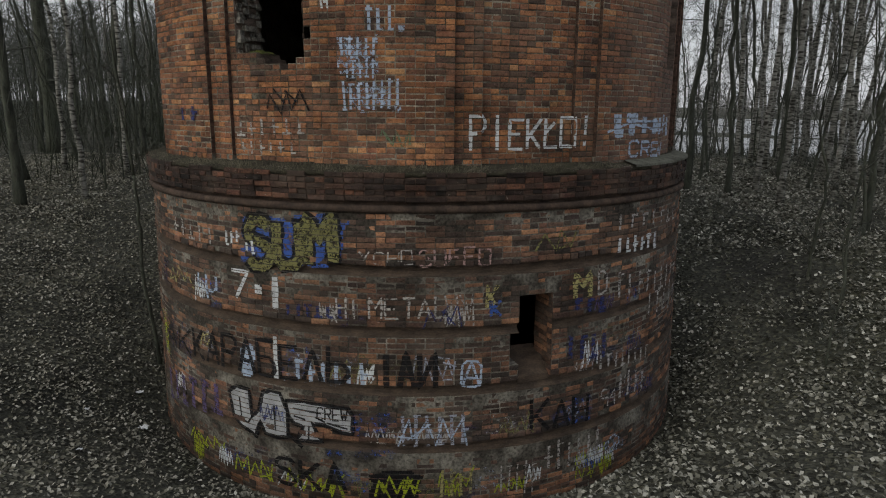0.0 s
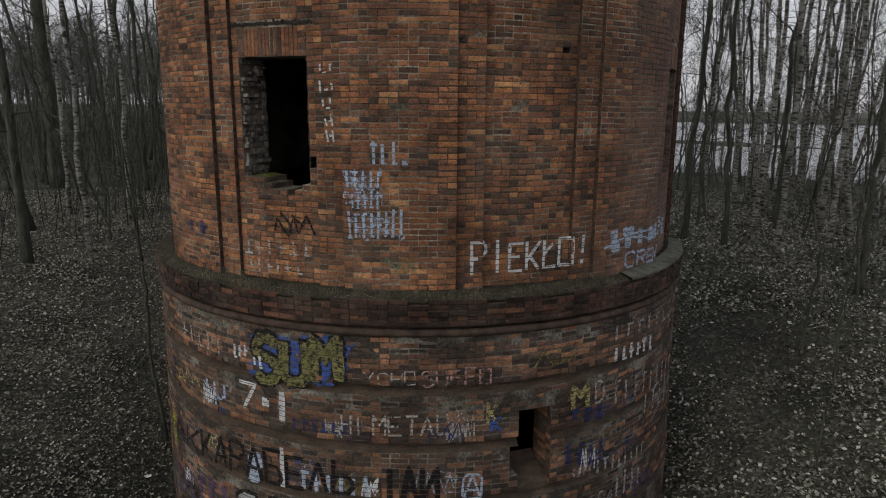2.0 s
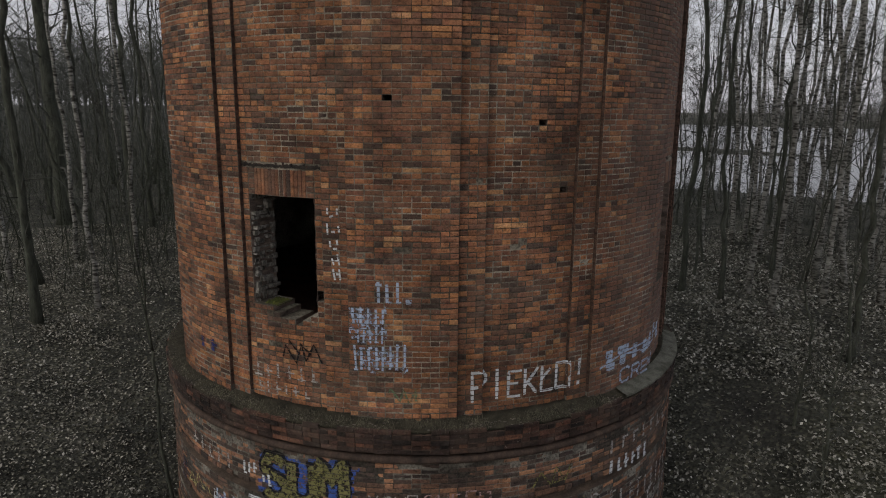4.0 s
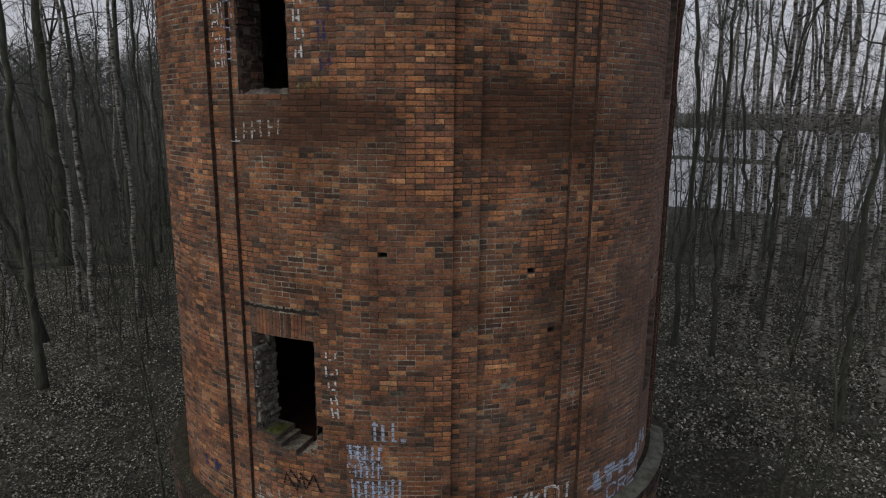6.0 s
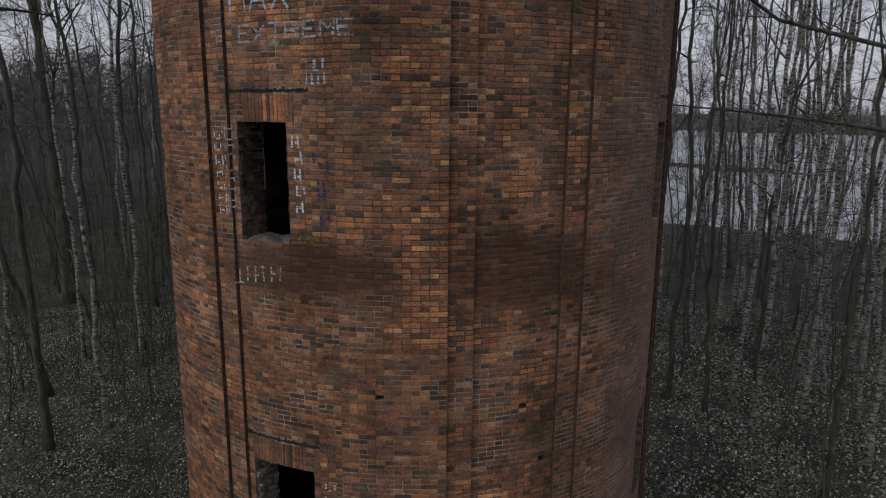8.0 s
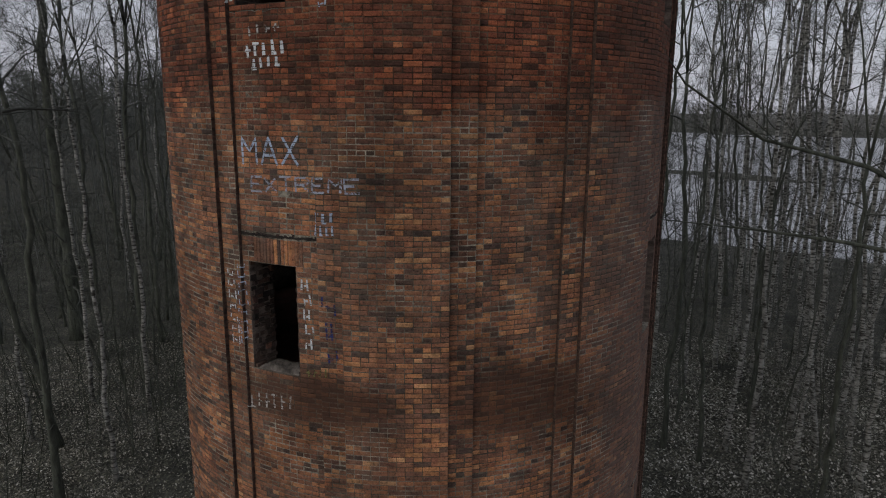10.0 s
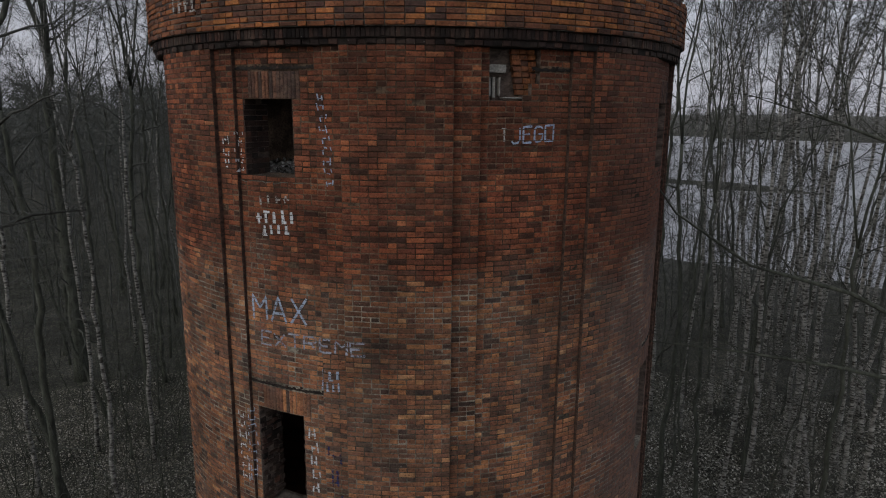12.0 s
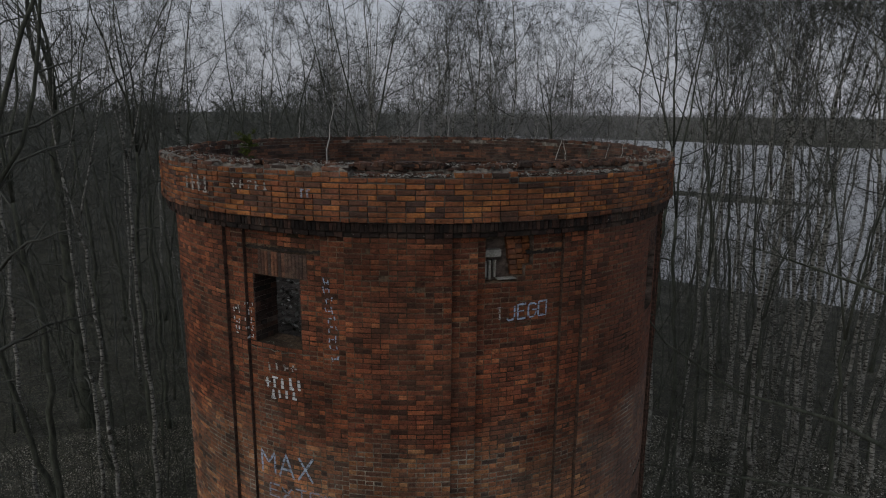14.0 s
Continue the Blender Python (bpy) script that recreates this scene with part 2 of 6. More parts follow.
def ground_mat():
    m, n, l, b = node_mat("leaf_litter_soil", 0.95)
    soil = ramp_node(n, l, noise_node(n, l, 0.45, 6.0), ((0.3, (0.022, 0.023, 0.018)), (0.68, (0.085, 0.085, 0.068))))
    g = n.new("ShaderNodeNewGeometry")
    v = n.new("ShaderNodeTexVoronoi")
    v.inputs["Scale"].default_value = 14
    l.new(g.outputs["Position"], v.inputs["Vector"])
    hsv = ramp_node(n, l, v.outputs["Color"], ((0.15, grey3(0.3)), (0.55, grey3(0.85)), (0.72, grey3(1.1)), (0.82, (2.1, 2.05, 1.85))))
    col = mix_node(n, l, "MULTIPLY", 0.85, soil, hsv)
    d = n.new("ShaderNodeVectorMath")
    d.operation = "DISTANCE"
    l.new(g.outputs["Position"], d.inputs[0])
    d.inputs[1].default_value = (8.3, 1.6, 1.9)
    wet = math_node(n, l, "ADD", d.outputs["Value"], math_node(n, l, "MULTIPLY", noise_node(n, l, 1.1, 4.0), 1.6))
    col = mix_node(n, l, "MIX", math_node(n, l, "MULTIPLY", math_node(n, l, "MULTIPLY", math_node(n, l, "SUBTRACT", 2.5, wet), 0.6, True), 0.7), col, (0.02, 0.019, 0.018))
    moss = ramp_node(n, l, noise_node(n, l, 0.16, 4.0), ((0.6, grey3(0)), (0.8, grey3(0.3))))
    col = mix_node(n, l, "MIX", moss, col, (0.055, 0.06, 0.022))
    l.new(col, b.inputs["Base Color"])
    h = math_node(n, l, "ADD", v.outputs["Distance"], noise_node(n, l, 9, 8.0))
    bump_node(n, l, b, h, 0.9, 0.05)
    return m


soil_mat = ground_mat()


def leaf_mat(name, stops):
    m, n, l, b = node_mat(name, 0.75)
    rnd = n.new("ShaderNodeNewGeometry").outputs["Random Per Island"]
    l.new(ramp_node(n, l, rnd, stops), b.inputs["Base Color"])
    return m


leaf_mould_mat = leaf_mat("rotting_leaf", ((0.0, (0.06, 0.058, 0.046)), (0.5, (0.175, 0.168, 0.135)), (0.85, (0.3, 0.29, 0.245)), (0.97, (0.42, 0.41, 0.36)), (1.0, (0.48, 0.47, 0.42))))
leaf_litter_mat = leaf_mat("fallen_leaf", ((0.0, (0.045, 0.045, 0.036)), (0.4, (0.115, 0.114, 0.092)), (0.72, (0.21, 0.208, 0.178)), (0.91, (0.36, 0.356, 0.314)), (1.0, (0.55, 0.545, 0.495))))


def water_mat():
    m, n, l, b = node_mat("lake_surface", 0.4)
    b.inputs["Base Color"].default_value = (0.27, 0.28, 0.29, 1)
    b.inputs["Specular IOR Level"].default_value = 0.3
    bump_node(n, l, b, noise_node(n, l, 0.6, 3.0, (1, 1, 1)), 0.25, 0.1)
    return m


COLOURS = {}


def paint_mat(name, colour, worn=0.45, grid=True):
    """Sprayed paint, worn through to the wall in specks and along the bed joints."""
    m, n, l, b = node_mat(name, 0.75)
    COLOURS[name] = (colour, worn)
    tone = ramp_node(n, l, noise_node(n, l, 7, 5.0), ((0.3, grey3(0.62)), (0.7, grey3(1.05))))
    l.new(mix_node(n, l, "MULTIPLY", 1.0, colour, tone), b.inputs["Base Color"])
    keep = ramp_node(n, l, noise_node(n, l, 16, 6.0, rough=0.7), ((worn - 0.09, grey3(0)), (worn + 0.05, grey3(0.92))))
    if grid:
        g = n.new("ShaderNodeNewGeometry")
        s = n.new("ShaderNodeSeparateXYZ")
        l.new(g.outputs["Position"], s.inputs[0])
        f = math_node(n, l, "FRACT", math_node(n, l, "DIVIDE", math_node(n, l, "SUBTRACT", s.outputs[2], GRID_Z - 40 * COURSE), COURSE))
        near = math_node(n, l, "GREATER_THAN", math_node(n, l, "ABSOLUTE", math_node(n, l, "SUBTRACT", f, 0.5)), 0.42)
        keep = math_node(n, l, "MULTIPLY", keep, math_node(n, l, "SUBTRACT", 1.0, math_node(n, l, "MULTIPLY", near, 0.8)))
    l.new(keep, b.inputs["Alpha"])
    return m


# ---------------------------------------------------------------- building helpers
class Shape:
    """Vertices and faces of one mesh."""

    def __init__(self):
        self.v, self.f = [], []

    def quad(self, a, b, c, d):
        k = len(self.v)
        self.v += [a, b, c, d]
        self.f.append((k, k + 1, k + 2, k + 3))

    def solid(self, verts, faces):
        k = len(self.v)
        self.v += verts
        self.f += [tuple(k + i for i in f) for f in faces]

    def tube(self, points, radii, sides, cap=True):
        """A tapered tube along points."""
        k, n = len(self.v), len(points)
        ref = Vector((0.31, 0.95, 0.05)).normalized()
        for i, p in enumerate(points):
            p = Vector(p)
            d = (Vector(points[min(i + 1, n - 1)]) - Vector(points[max(i - 1, 0)])).normalized()
            u = d.cross(ref)
            if u.length < 0.2:
                u = d.cross(Vector((1, 0, 0)))
            u.normalize()
            w = d.cross(u)
            for s in range(sides):
                a = 2 * math.pi * s / sides
                q = p + (u * math.cos(a) + w * math.sin(a)) * radii[i]
                self.v.append((q.x, q.y, q.z))
        for i in range(n - 1):
            for s in range(sides):
                t = (s + 1) % sides
                self.f.append((k + i * sides + s, k + i * sides + t, k + (i + 1) * sides + t, k + (i + 1) * sides + s))
        if cap:
            self.f.append(tuple(k + (n - 1) * sides + s for s in range(sides)))
            self.f.append(tuple(k + s for s in reversed(range(sides))))

    def mesh(self, name, material, smooth=False):
        me = bpy.data.meshes.new(name)
        me.from_pydata(self.v, [], self.f)
        me.materials.append(material)
        if smooth:
            me.polygons.foreach_set("use_smooth", [True] * len(me.polygons))
        me.update()
        return me


def part(name, shape, material, parent, label="", smooth=False):
    ob = new(name, shape.mesh(name, material, smooth) if isinstance(shape, Shape) else shape)
    ob.parent = parent
    return tagged(ob, label=label)


def on_wall(r, th, z):
    a = radians(th)
    return (r * math.sin(a), -r * math.cos(a), z)


BRICK_FACES = [(0, 1, 2, 3), (4, 5, 1, 0), (5, 6, 2, 1), (6, 7, 3, 2), (7, 4, 0, 3), (8, 9, 5, 4), (9, 10, 6, 5), (10, 11, 7, 6), (11, 8, 4, 7)]
ROUGH_FACES = [(0, 1, 2, 3), (4, 5, 1, 0), (5, 6, 2, 1), (6, 7, 3, 2), (7, 4, 0, 3)]


def lay_brick(shape, r, t0, t1, z0, z1, rng, deep=0.035, gap=0.005, wear=1.0):
    """One brick on the round wall, from angle t0 to t1 and height z0 to z1, its face at radius r."""
    g = math.degrees(gap / r)
    c = math.degrees(0.006 / r)
    r += rng.uniform(-0.004, 0.003) * wear
    if rng.random() < 0.03 * wear:
        r -= rng.uniform(0.002, 0.005)
    tilt = rng.uniform(-0.002, 0.002) * wear
    sag = 0.008 * noise.noise((t0 * 0.09, z0 * 0.7, r)) + rng.gauss(0, 0.0018) * wear
    a, b, lo, hi = t0 + g * rng.uniform(0.3, 1.5), t1 - g * rng.uniform(0.3, 1.5), z0 + sag + gap + rng.uniform(-0.001, 0.003), z1 + sag - gap - rng.uniform(-0.001, 0.003)
    front = -85 < (t0 + 180) % 360 - 180 < 85

    def ring(q, x0, x1, y0, y1, j=0.0, jr=0.0):
        k = math.degrees(j / r)
        w = lambda rad, x, y: on_wall(rad + rng.uniform(-jr, jr), x + rng.uniform(-k, k), y + rng.uniform(-j, j))
        return [w(q - tilt, x0, y0), w(q + tilt, x1, y0), w(q + tilt, x1, y1), w(q - tilt, x0, y1)]

    if front:
        u = rng.uniform(0.6, 2.4)
        verts = ring(r, a + c * u, b - c * u, lo + 0.006 * u, hi - 0.006 * u, 0.004 * wear, 0.002) + ring(r - 0.007, a, b, lo, hi, 0.003 * wear) + ring(r - deep, a, b, lo, hi)
        shape.solid(verts, BRICK_FACES)
    else:
        shape.solid(ring(r, a, b, lo, hi) + ring(r - deep, a, b, lo, hi), ROUGH_FACES)


def brick_mesh(name, length, height, material):
    """A loose brick: x along the wall, y outwards, z up."""
    s = Shape()
    a, h = length / 2, height / 2
    rect = lambda x, y, z: [(x, y, -z), (-x, y, -z), (-x, y, z), (x, y, z)]
    s.solid([(-p[0], p[1], p[2]) for p in rect(a - 0.006, 0, h - 0.006) + rect(a, -0.007, h) + rect(a, -0.06, h)], [tuple(reversed(f)) for f in BRICK_FACES])
    return s.mesh(name, material)


def place_brick(me, parent, r, th, z, rng):
    ob = new("brick", me)
    ob.parent = parent
    ob.matrix_basis = Matrix.Translation(on_wall(r + rng.uniform(-0.004, 0.003), th, z)) @ Euler((rng.uniform(-0.006, 0.006), rng.uniform(-0.01, 0.01), radians(th + 180) + rng.uniform(-0.008, 0.008))).to_matrix().to_4x4()
    return ob


# ---------------------------------------------------------------- the tower's measures
COURSE, GRID_Z = 0.08, 5.29          # height of a course, foot of the shaft
CELL, TH0, COLS = 1.5, -38.25, 240   # half a brick in degrees, where the first bay begins
SHAFT_ROWS = 176
R_PIER, R_STRIP, R_PANEL, R_IN = 5.055, 4.99, 4.93, 4.43
PIERS = (12, 13, 13, 13, 14, 13, 13, 13)

segments = []  # first column, columns, radius, kind
col = 0
for n_pier in PIERS:
    for n, r, k in ((3, R_STRIP, "strip"), (11, R_PANEL, "panel"), (3, R_STRIP, "strip"), (n_pier, R_PIER, "pier")):
        segments.append((col, n, r, k))
        col += n
col_r = [0.0] * COLS
for c0, n, r, k in segments:
    for c in range(c0, c0 + n):
        col_r[c] = r
bay_start = [s[0] - 3 for s in segments if s[3] == "panel"]


def theta(c):
    return TH0 + CELL * c


def row_of(z):
    return int(round((z - GRID_Z) / COURSE))


# openings of the shaft: bay, first and last column in the bay, foot and head
WINDOWS = [(0, 4, 12, 6.65, 8.41), (0, 4, 10, 12.01, 13.77), (0, 4, 10, 17.53, 18.65),
           (2, 4, 10, 6.65, 8.41), (2, 4, 10, 12.01, 13.77), (2, 4, 10, 17.53, 18.65), (1, 4, 9, 18.65, 19.37),
           (4, 4, 10, 12.01, 13.77), (4, 4, 10, 17.53, 18.65), (6, 4, 10, 17.53, 18.65), (6, 4, 10, 12.01, 13.77)]
rng = random.Random(5)
opened = [[False] * SHAFT_ROWS for _ in range(COLS)]
for w, (bay, a, b, z0, z1) in enumerate(WINDOWS):
    for c in range(bay_start[bay] + a, bay_start[bay] + b + 1):
        for k in range(row_of(z0), row_of(z1)):
            opened[c % COLS][k] = True
b0 = bay_start[0]
# the lowest window's broken corners, ragged edge and bitten sill
for k in (0, 1):
    opened[b0 + 13][row_of(6.65) + k + 3] = True
for c, k in ((10, -1), (11, -1), (10, -2), (8, -1), (9, -1)):
    opened[b0 + c][row_of(6.65) + k] = True
for c in (4, 5, 6):
    opened[b0 + c][row_of(6.65)] = False
# the hole below the cornice in the blind bay
b1 = bay_start[1]
for c, k in ((9, -5), (9, -6), (8, -7), (9, -7)):
    opened[b1 + c][row_of(19.21) + k] = False
missing = {(b1 + 9, row_of(9.43)), (31 - 10, row_of(9.8)), (b1 + 12, row_of(8.5))}

for c, k in missing:
    opened[c][k] = True

tower = new("water_tower")
tagged(tower, "tall round ruined brick water tower covered in graffiti", "tower")


def ring_wall(shape, radii, filled, rows, z_of, r_in, pick=None):
    """A round wall with the radius of each column and gaps where filled is false; its reveals are closed."""
    cols = len(radii)
    step = 360 / cols
    pick = pick or (lambda c, step_only, z: shape)

    def runs(test):
        k = 0
        while k < rows:
            if test(k):
                e = k
                while e < rows and test(e):
                    e += 1
                yield z_of(k), z_of(e)
                k = e
            else:
                k += 1

    for c in range(cols):
        t0, t1, r = TH0 + step * c, TH0 + step * (c + 1), radii[c]
        for lo, hi in runs(lambda k: filled(c, k)):
            shape.quad(on_wall(r, t0, lo), on_wall(r, t1, lo), on_wall(r, t1, hi), on_wall(r, t0, hi))
            shape.quad(on_wall(r_in, t1, lo), on_wall(r_in, t0, lo), on_wall(r_in, t0, hi), on_wall(r_in, t1, hi))
            shape.quad(on_wall(r_in, t0, hi), on_wall(r, t0, hi), on_wall(r, t1, hi), on_wall(r_in, t1, hi))
            shape.quad(on_wall(r_in, t0, lo), on_wall(r_in, t1, lo), on_wall(r, t1, lo), on_wall(r, t0, lo))
        d = (c + 1) % cols
        for lo, hi in runs(lambda k: filled(c, k) and not filled(d, k)):
            pick(c, False, lo).quad(on_wall(r, t1, lo), on_wall(r_in, t1, lo), on_wall(r_in, t1, hi), on_wall(r, t1, hi))
        for lo, hi in runs(lambda k: filled(d, k) and not filled(c, k)):
            pick(c, False, lo).quad(on_wall(radii[d], t1, lo), on_wall(r_in, t1, lo), on_wall(r_in, t1, hi), on_wall(radii[d], t1, hi))
        if abs(radii[d] - r) > 1e-4:
            for lo, hi in runs(lambda k: filled(c, k) and filled(d, k)):
                pick(c, True, lo).quad(on_wall(r, t1, lo), on_wall(radii[d], t1, lo), on_wall(radii[d], t1, hi), on_wall(r, t1, hi))


core, foot_core, returns, jambs = Shape(), Shape(), {}, {}


def reveal_of(c, step_only, z):
    if step_only:
        return returns.setdefault(c, Shape())
    return jambs.setdefault((c // 15, int(z > 10) + int(z > 16)), Shape())



ring_wall(core, [r - 0.0075 for r in col_r], lambda c, k: not opened[c][k], SHAFT_ROWS, lambda k: GRID_Z + COURSE * k, R_IN, reveal_of)
shaft = part("shaft_wall", core, mortar, tower, "weathered lime mortar behind the brick face")
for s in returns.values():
    part("pier_return", s, return_mat, shaft, "return of a recessed bay, dark with soot and shade")
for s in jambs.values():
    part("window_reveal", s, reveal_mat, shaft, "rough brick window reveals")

# ---- lintels: bricks on end over the windows, with a recessed course above
lintels = {}
for bay, z0 in ((0, 8.41), (0, 13.77), (0, 18.65), (2, 8.41), (2, 13.77), (2, 18.65)):
    for c in range(bay_start[bay] + 3, bay_start[bay] + 14):
        for k in range(row_of(z0), row_of(z0) + 5):
            lintels[(c, k)] = (bay, z0)
grooves = {(c, row_of(z0) + 5) for bay, z0 in ((0, 8.41), (0, 13.77), (0, 18.65), (2, 8.41), (2, 13.77)) for c in range(bay_start[bay] + 3, bay_start[bay] + 14)}

grooves |= {(c, row_of(19.05)) for c in range(bay_start[1] + 9, bay_start[1] + 14)}
brick_rng = random.Random(11)
rest = Shape()
singles = []
PIECE_ROWS = (row_of(8.9), row_of(8.9) + 33)
for k in range(SHAFT_ROWS):
    z0, z1 = GRID_Z + COURSE * k, GRID_Z + COURSE * (k + 1)
    for c0, n, r, kind in segments:
        header = k % 2 == 1
        c = c0
        shift = (k // 2) % 2
        while c < c0 + n:
            if header:
                width = 1
            else:
                width = 1 if (c == c0 and shift) else min(2, c0 + n - c)
            if brick_rng.random() < 0.06 and width == 1 and c + 1 < c0 + n and c > c0:
                width = 2
            cells = [q for q in range(c, c + width) if not opened[q % COLS][k] and (q, k) not in lintels and (q, k) not in grooves and (q, k) not in missing]
            if cells:
                t0, t1 = theta(cells[0]), theta(cells[-1] + 1)
                if c0 == 17 and PIECE_ROWS[0] <= k < PIECE_ROWS[1] and len(singles) < 300:
                    singles.append((len(cells), (t0 + t1) / 2, (z0 + z1) / 2, r))
                else:
                    lay_brick(rest, r, t0, t1, z0, z1, brick_rng)
            c += width
high_lintel = Shape()
for bay in sorted({v for v in lintels.values()}):
    c0 = bay_start[bay[0]] + 3
    k0 = row_of(bay[1])
    for j in range(22):
        t0 = theta(c0) + j * CELL / 2
        c = c0 + j // 2
        if opened[c % COLS][k0 + 2]:
            continue
        z0 = GRID_Z + COURSE * k0
        edge = j < 4 or j > 17
        if edge:
            for q in range(5):
                if j % 2 == 0:
                    lay_brick(rest, R_PANEL, t0, t0 + CELL, z0 + q * COURSE, z0 + (q + 1) * COURSE, brick_rng)
        else:
            lay_brick(high_lintel if bay[1] > 18 else rest, R_PANEL + 0.004, t0, t0 + CELL / 2, z0, z0 + 5 * COURSE - 0.01, brick_rng, gap=0.0035)
part("lintel_bricks", high_lintel, brick_coping, shaft, "dark bricks on end over the top windows")["kind"] = "stuff"
stubs = Shape()
for c, k in sorted(grooves):
    z0 = GRID_Z + COURSE * k
    for h in (0.0, 0.5):
        if brick_rng.random() < 0.6:
            lay_brick(stubs, R_PANEL - brick_rng.uniform(-0.012, 0.004), theta(c + h), theta(c + h + brick_rng.uniform(0.3, 0.55)), z0 + brick_rng.uniform(0.01, 0.05), z0 + COURSE + brick_rng.uniform(-0.02, 0.012), brick_rng, wear=3.0)
part("groove_stubs", stubs, brick_near_black, shaft, "broken near-black stubs of a lost drip course")["kind"] = "stuff"
for bay, z0, c0, c1 in ((0, 8.41, 3, 14), (0, 13.77, 3, 14), (0, 18.65, 3, 14), (1, 18.65, 9, 14), (2, 13.77, 3, 14)):
    gap_z = GRID_Z + COURSE * (row_of(z0) + 5)
    # Black strip on the panel face: the shade of a deeper recess as colour.
    strip = Shape()
    edge = [(gap_z + brick_rng.uniform(0.005, 0.025), gap_z + brick_rng.uniform(0.045, 0.07)) for _ in range((c1 - c0) * 4 + 1)]
    for i in range((c1 - c0) * 4):
        ta, tb = theta(bay_start[bay] + c0 + i / 4), theta(bay_start[bay] + c0 + (i + 1) / 4)
        r = R_PANEL + 0.0045
        strip.quad(on_wall(r, ta, edge[i][0]), on_wall(r, tb, edge[i + 1][0]), on_wall(r, tb, edge[i + 1][1]), on_wall(r, ta, edge[i][1]))
    part("lintel_joint_shade", strip, mortar_black, shaft, "dark strip for the shade of the open joint above a lintel")
# broken bricks in the window reveals
toothing, crumbling = Shape(), Shape()
for t, sg, z0, z1, rag in ((theta(4), 1, 6.65, 8.41, 1.0), (theta(13), -1, 6.65, 8.41, 0.2), (theta(4), 1, 12.01, 13.77, 0.6), (theta(11), -1, 12.01, 13.77, 0.3), (theta(4), 1, 17.53, 18.65, 0.25), (theta(11), -1, 17.53, 18.65, 0.2)):
    for k in range(row_of(z0), row_of(z1)):
        r = 4.44
        while r < R_PANEL - 0.03:
            long = brick_rng.choice((0.12, 0.12, 0.25))
            e = min(r + long - 0.01, R_PANEL - 0.006)
            out = math.degrees((0.006 + rag * brick_rng.choice((0, 0.01, 0.02, 0.045, 0.06))) / 4.7)
            lo, hi = GRID_Z + COURSE * k + 0.006, GRID_Z + COURSE * (k + 1) - 0.006
            if brick_rng.random() > 0.12 * rag:
                a, b = (t - 0.1 * sg, t + out * sg)
                if rag > 0.5:
                    lo, hi, b = lo + brick_rng.uniform(-0.02, 0.025), hi + brick_rng.uniform(-0.03, 0.02), b + brick_rng.uniform(-0.25, 0.35)
                    e -= brick_rng.uniform(0.0, 0.05)
                (crumbling if z0 < 7 and sg > 0 else toothing).solid([on_wall(r, b, lo), on_wall(e, b, lo), on_wall(e, b, hi), on_wall(r, b, hi), on_wall(r, a, lo), on_wall(e, a, lo), on_wall(e, a, hi), on_wall(r, a, hi)], ROUGH_FACES)
            r += long
part("crumbled_jamb", crumbling, jamb_mat, shaft, "crumbling grey mortar and brick of a window jamb")["kind"] = "stuff"
part("reveal_bricks", toothing, brick_dark, shaft, "broken dark bricks in the window reveals")["kind"] = "stuff"
ring_wall(foot_core, [r - 0.0075 for r in col_r], lambda c, k: True, 1, lambda k: GRID_Z - COURSE * (2 - 2 * k), R_IN)
for k in (1, 2):
    for c0, n, r, kind in segments:
        c = c0
        while c < c0 + n:
            width = 1 if k == 1 or (c == c0 and n % 2) else min(2, c0 + n - c)
            lay_brick(rest, r, theta(c), theta(c + width), GRID_Z - COURSE * k, GRID_Z - COURSE * (k - 1), brick_rng, wear=1.6)
            c += width
part("shaft_foot", foot_core, mortar_dark, shaft, "sooty mortar at the foot of the shaft")
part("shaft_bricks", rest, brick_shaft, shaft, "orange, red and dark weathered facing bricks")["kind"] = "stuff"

# ---- plinth: five bands of brick with set-back grooves between, on the same courses
PLINTH_ROWS = 69
GROOVES = (18, 29, 40, 51)


def plinth_r(z):
    return 5.205 + (4.7 - z) * 0.018


def plinth_z(k):
    return GRID_Z - COURSE * k


W0_COLS, W0_ROWS = (36, 39), (24, 40)
w0_open = {(c, k) for c in range(W0_COLS[0], W0_COLS[1] + 1) for k in range(*W0_ROWS)}
w0_open |= {(35, k) for k in (31, 32, 33, 34, 35, 36)}
plinth_core, opening_side = Shape(), Shape()
for a, b, inset in ((8, 18, 0.007), (18, 20, 0.11), (20, 29, 0.007), (29, 31, 0.11), (31, 40, 0.007), (40, 42, 0.11), (42, 51, 0.007), (51, 53, 0.11), (53, 69, 0.007)):
    ring_wall(plinth_core, [plinth_r(plinth_z((a + b) / 2)) - inset] * COLS, lambda c, k: (c, b - 1 - k) not in w0_open, b - a, lambda k: plinth_z(b) + COURSE * k, 4.74, lambda c, step_only, z: opening_side)
plinth = part("plinth_wall", plinth_core, mortar_dark, tower, "grimy mortar of the plinth")
part("opening_reveal", opening_side, return_mat, plinth, "reveals of the plinth opening, darkened for its shade")
ends = Shape()
